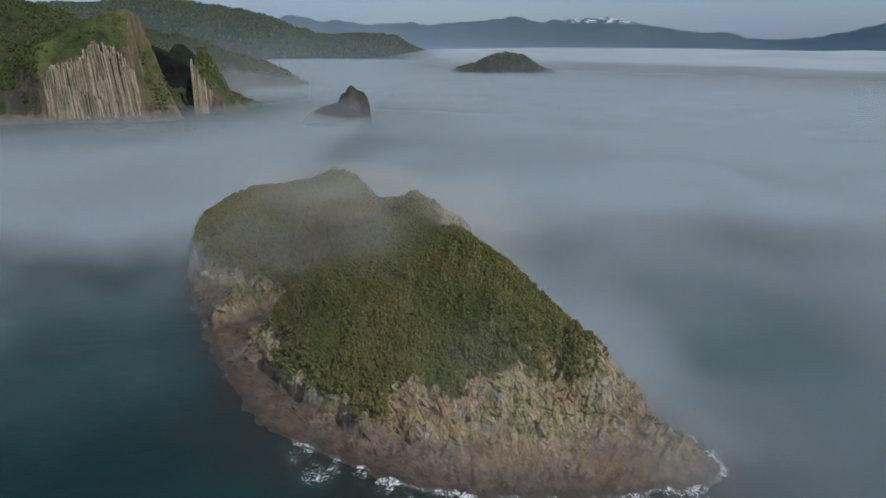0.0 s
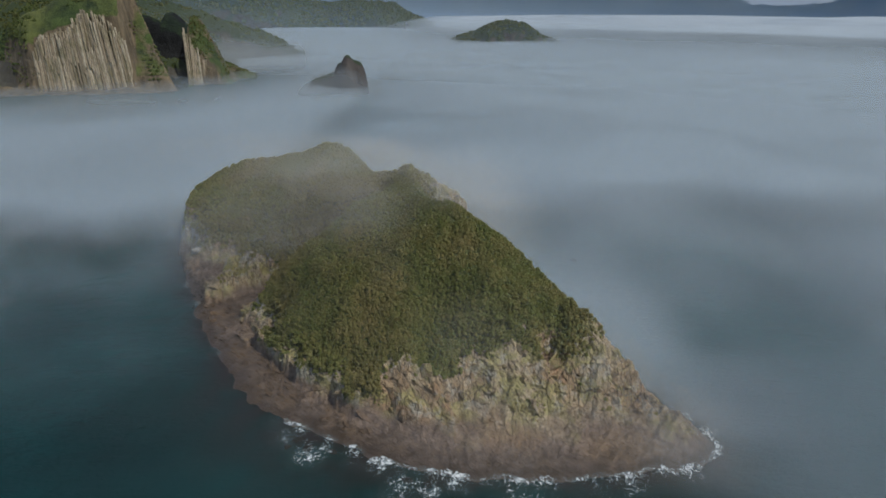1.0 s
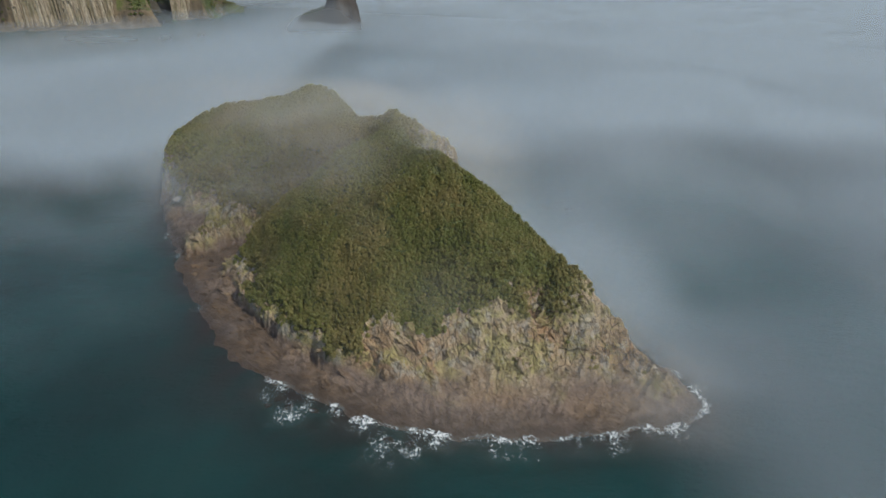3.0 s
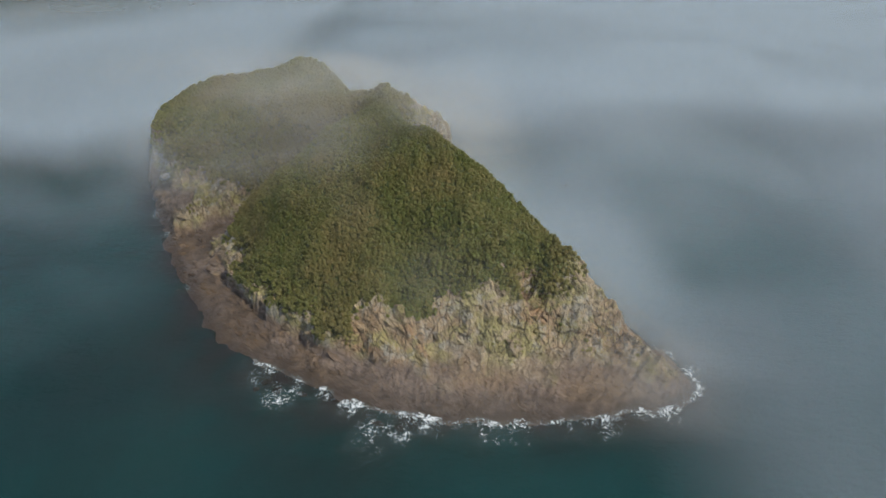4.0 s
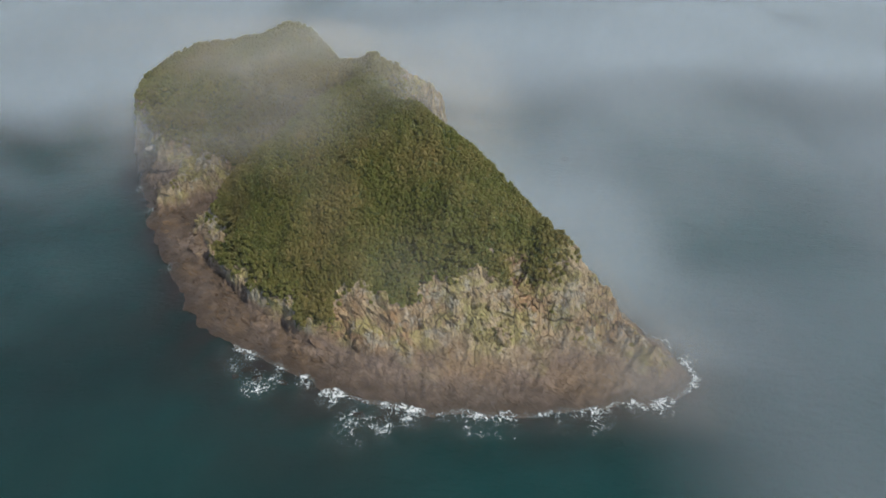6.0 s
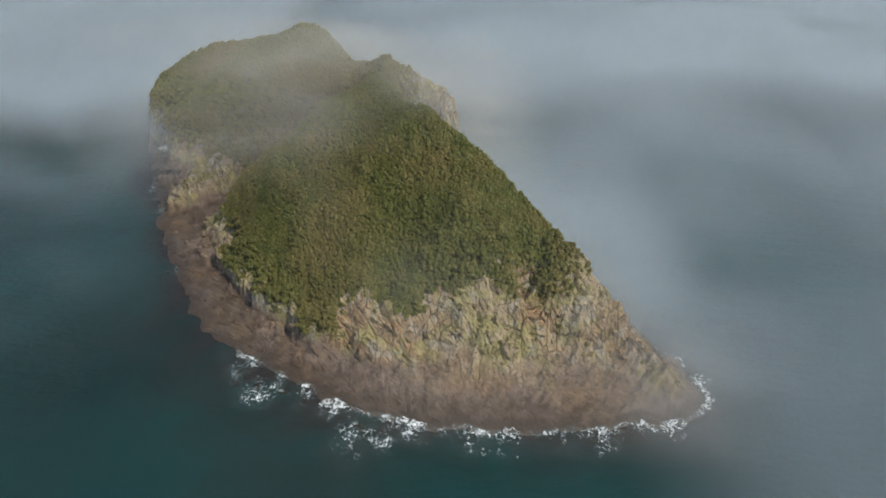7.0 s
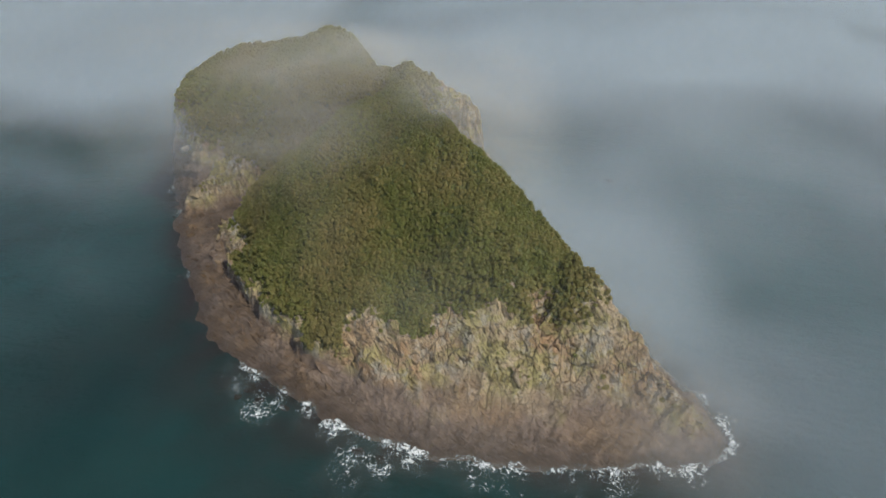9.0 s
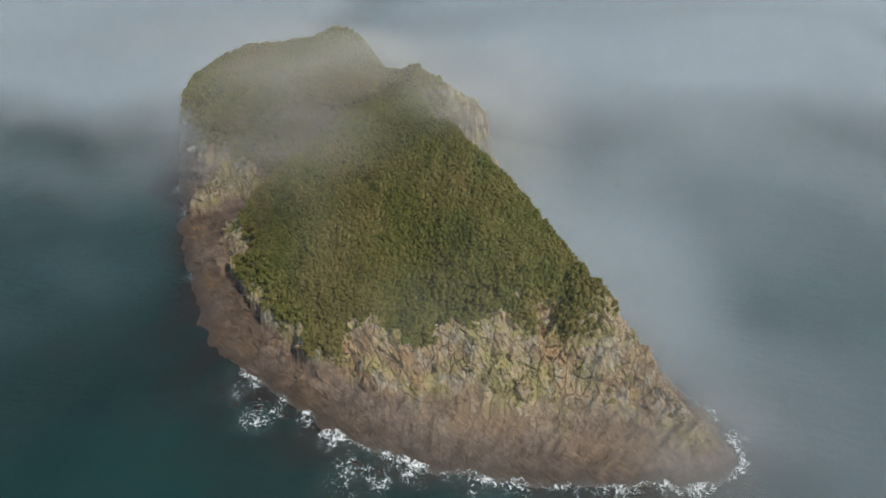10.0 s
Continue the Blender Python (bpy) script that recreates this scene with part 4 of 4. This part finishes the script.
# the deep bank far out, closed all through
deep = step(np.hypot(fgx + 20, fgy - 190), 420, 1100) * (1 - 0.6 * step(-fgx, 40, 240) * (1 - step(fgy, 640, 980))) * (1 - 0.8 * np.exp(-(to_line(fgx, fgy, [(-900, 520), (-560, 600), (-380, 700), (-300, 840)])[0] / 150) ** 2))
tagged(new("fog_bank", sheet("fog_bank", fgx, fgy, 0.9 + 0 * fgx, M_DEEP, keep=(np.hypot(fgx + 20, fgy - 200) < 4850) & grown(deep > 0.01), thickness=deep)), "deep closed sea fog far out over the water", "fog", "layers of sea fog", "structure")

# thin veils drifting over the rear hump and the middle of the hill: x, y, reach along x, reach along y, turn, strength
vx, vy = np.meshgrid(np.arange(-150, 90, 2.5), np.arange(60, 320, 2.5))
veil = np.zeros(vx.shape)
for x, y, rx_, ry_, turn, much in VEILS:
    c, s_ = math.cos(radians(turn)), math.sin(radians(turn))
    p, q = c * (vx - x) + s_ * (vy - y), -s_ * (vx - x) + c * (vy - y)
    veil = 1 - (1 - veil) * (1 - much * np.exp(-(p / rx_) ** 2 - (q / ry_) ** 2))
for lift in (56.0, 58.5, 61.0, 63.5):
    tagged(new("mist_veil", sheet("mist_veil", vx, vy, lift + 2 * fbm(vx / 40, vy / 40, 2, 161), M_VEIL, keep=grown(veil > 0.012), thickness=np.clip(1 - (1 - 0.9 * veil) ** 0.25 - 0.003, 0, 1))), "thin drifting mist over the hilltop", "mist", "veils of mist", "structure")

# mist lying in the hollow between the main hill and the rear hump
hx, hy = np.meshgrid(np.arange(-135, 46, 2.0), np.arange(180, 300, 2.0))
hg = on_island(hx, hy)
rim_y = np.interp(hx, [p[0] for p in RIM] + [-10, 4, 34], [p[1] for p in RIM] + [190, 183, 170])
for lift in (22.0, 27.0, 32.0, 37.0, 42.0, 47.0):
    amount = 0.14 * step(hy - rim_y, 1, 9) * step(lift - hg, 0.5, 10) * step(hx, -112, -72) * (1 - step(hy, 262, 290)) * (1 - step(hx, 14, 42)) * (0.75 + 0.6 * fbm(hx / 22, hy / 16, 4, 163 + int(lift)))
    tagged(new("mist_veil", sheet("mist_veil", hx, hy, lift + 1.5 * fbm(hx / 30, hy / 30, 2, 164), M_VEIL, keep=grown(amount > 0.006), thickness=np.clip(amount, 0, 1))), "thin brown-grey mist lying in the hollow", "mist", "veils of mist", "structure")

# spray and thin mist over the shelf of the point
ex, ey = np.meshgrid(np.arange(-20, 92, 1.5), np.arange(98, 152, 1.5))
eg = np.maximum(on_island(np.clip(ex, -141, 82), ey), 0)
for lift in (3.0, 6.0, 9.0):
    amount = (0.075 * step(ex, 34, 62) + 0.035 * np.exp(-((ex - 12) / 20) ** 2)) * step(ey, 99, 112) * (1 - step(ey, 132, 150)) * (1 - step(ex, 74, 90)) * (0.8 + 0.7 * fbm(ex / 16, ey / 12, 4, 167 + int(lift)))
    tagged(new("mist_veil", sheet("mist_veil", ex, ey, eg + lift, M_VEIL, keep=grown(amount > 0.004), thickness=np.clip(amount, 0, 1))), "thin mist over the rock shelf of the point", "mist", "veils of mist", "structure")

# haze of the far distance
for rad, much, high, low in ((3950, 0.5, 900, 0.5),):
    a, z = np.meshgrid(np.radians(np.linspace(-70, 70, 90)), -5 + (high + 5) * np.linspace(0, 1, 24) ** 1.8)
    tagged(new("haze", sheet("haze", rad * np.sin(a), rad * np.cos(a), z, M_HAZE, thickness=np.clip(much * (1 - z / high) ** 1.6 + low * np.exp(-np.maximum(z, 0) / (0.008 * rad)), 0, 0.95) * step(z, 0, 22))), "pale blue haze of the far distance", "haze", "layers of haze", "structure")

# the top of the far fog, swelling towards the open sea
a, r = np.meshgrid(np.radians(np.linspace(-30, 70, 120)), np.linspace(1250, 2850, 50))
b = np.degrees(a)
top = np.interp(b, (-30, -7, -2, 5, 20, 38, 70), (0, 12, 50, 58, 66, 74, 78)) + 5 * fbm(b / 5, r / 300, 3, 145)
tagged(new("fog_bank", sheet("fog_bank", r * np.sin(a), r * np.cos(a), 2 + top * step(r, 1200, 2700), M_DEEP, thickness=0.9 * step(r, 1260, 2450) * (1 - step(r, 2560, 2840)) * step(b, -10, 2))), "top of the deep fog far out", "fog", "layers of sea fog", "structure")

# mist between the headland and the hills behind it
a, z = np.meshgrid(np.radians(np.linspace(-44, 30, 90)), np.linspace(-2, 150, 30))
tagged(new("haze", sheet("haze", 1030 * np.sin(a), 1030 * np.cos(a), z, M_FOG, thickness=0.24 * step(z, 0, 25) * (1 - step(z, 40, 145)) * step(np.degrees(a), -44, -30) * step(-np.degrees(a), -30, -5))), "pale mist before the wooded hills", "haze", "layers of haze", "structure")

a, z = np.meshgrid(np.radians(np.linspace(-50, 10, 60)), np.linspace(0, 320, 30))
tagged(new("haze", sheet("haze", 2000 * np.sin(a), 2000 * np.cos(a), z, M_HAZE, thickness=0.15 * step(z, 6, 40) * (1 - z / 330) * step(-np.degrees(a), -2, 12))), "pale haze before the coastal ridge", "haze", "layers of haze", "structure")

# mist drifting round the feet of the headland, the far point and the stack: distance, bearings, top, amount
for rad, b0, b1, high, amount in ((690, -45, -18, 34, 0.3), (705, -19, -5, 44, 0.42), (1000, -27, -12, 70, 0.5)):
    a, z = np.meshgrid(np.radians(np.linspace(b0, b1, 60)), np.linspace(0, high, 24))
    b = np.degrees(a)
    fade = step(b, b0, b0 + 5) * step(-b, -b1, -b1 + 5) * step(z, 0, 8) * (1 - step(z + 0.3 * high * fbm(b / 4, z / 40, 3, 147), 0.35 * high, 0.95 * high))
    tagged(new("mist_veil", sheet("mist_veil", rad * np.sin(a), rad * np.cos(a), z, M_DEEP, thickness=amount * fade)), "mist drifting round the foot of the coast", "mist", "veils of mist", "structure")

# smoke-like wisps low over the water
wx_, wy_ = np.meshgrid(np.arange(-330, 330, 8.0), np.arange(30, 420, 8.0))
dw, _, iw = to_line(wx_, wy_, SHORE, True)
wisp = 0.2 * np.where(iw, 0, step(dw, 6, 34)) * step(330 - np.abs(wx_), 0, 120) * step(wy_, 135, 190) * step(-wy_, -415, -300) * np.maximum(step(-wx_, 10, 60), 0.6 * step(wx_, 70, 110))
for z, shift in ((7.0, 0.0),):
    tagged(new("mist_wisps", sheet("mist_wisps", wx_, wy_ , z + 1.5 * fbm(wx_ / 60 + shift, wy_ / 60, 2, 171), M_WISP, keep=grown(wisp > 0.005), thickness=wisp)), "torn wisps of mist low over the sea", "mist", "veils of mist", "structure")

# the thin general mist over the whole bay
mx, my = np.meshgrid(np.linspace(-520, 520, 60), np.linspace(-260, 780, 60))
tagged(new("thin_mist", sheet("thin_mist", mx, my, 70 + 4 * fbm(mx / 90, my / 90, 2, 151), M_VEIL, thickness=0.02 * step(np.hypot(mx, my - 260), 510, 330))), "very thin general mist over the bay", "mist", "veils of mist", "structure")
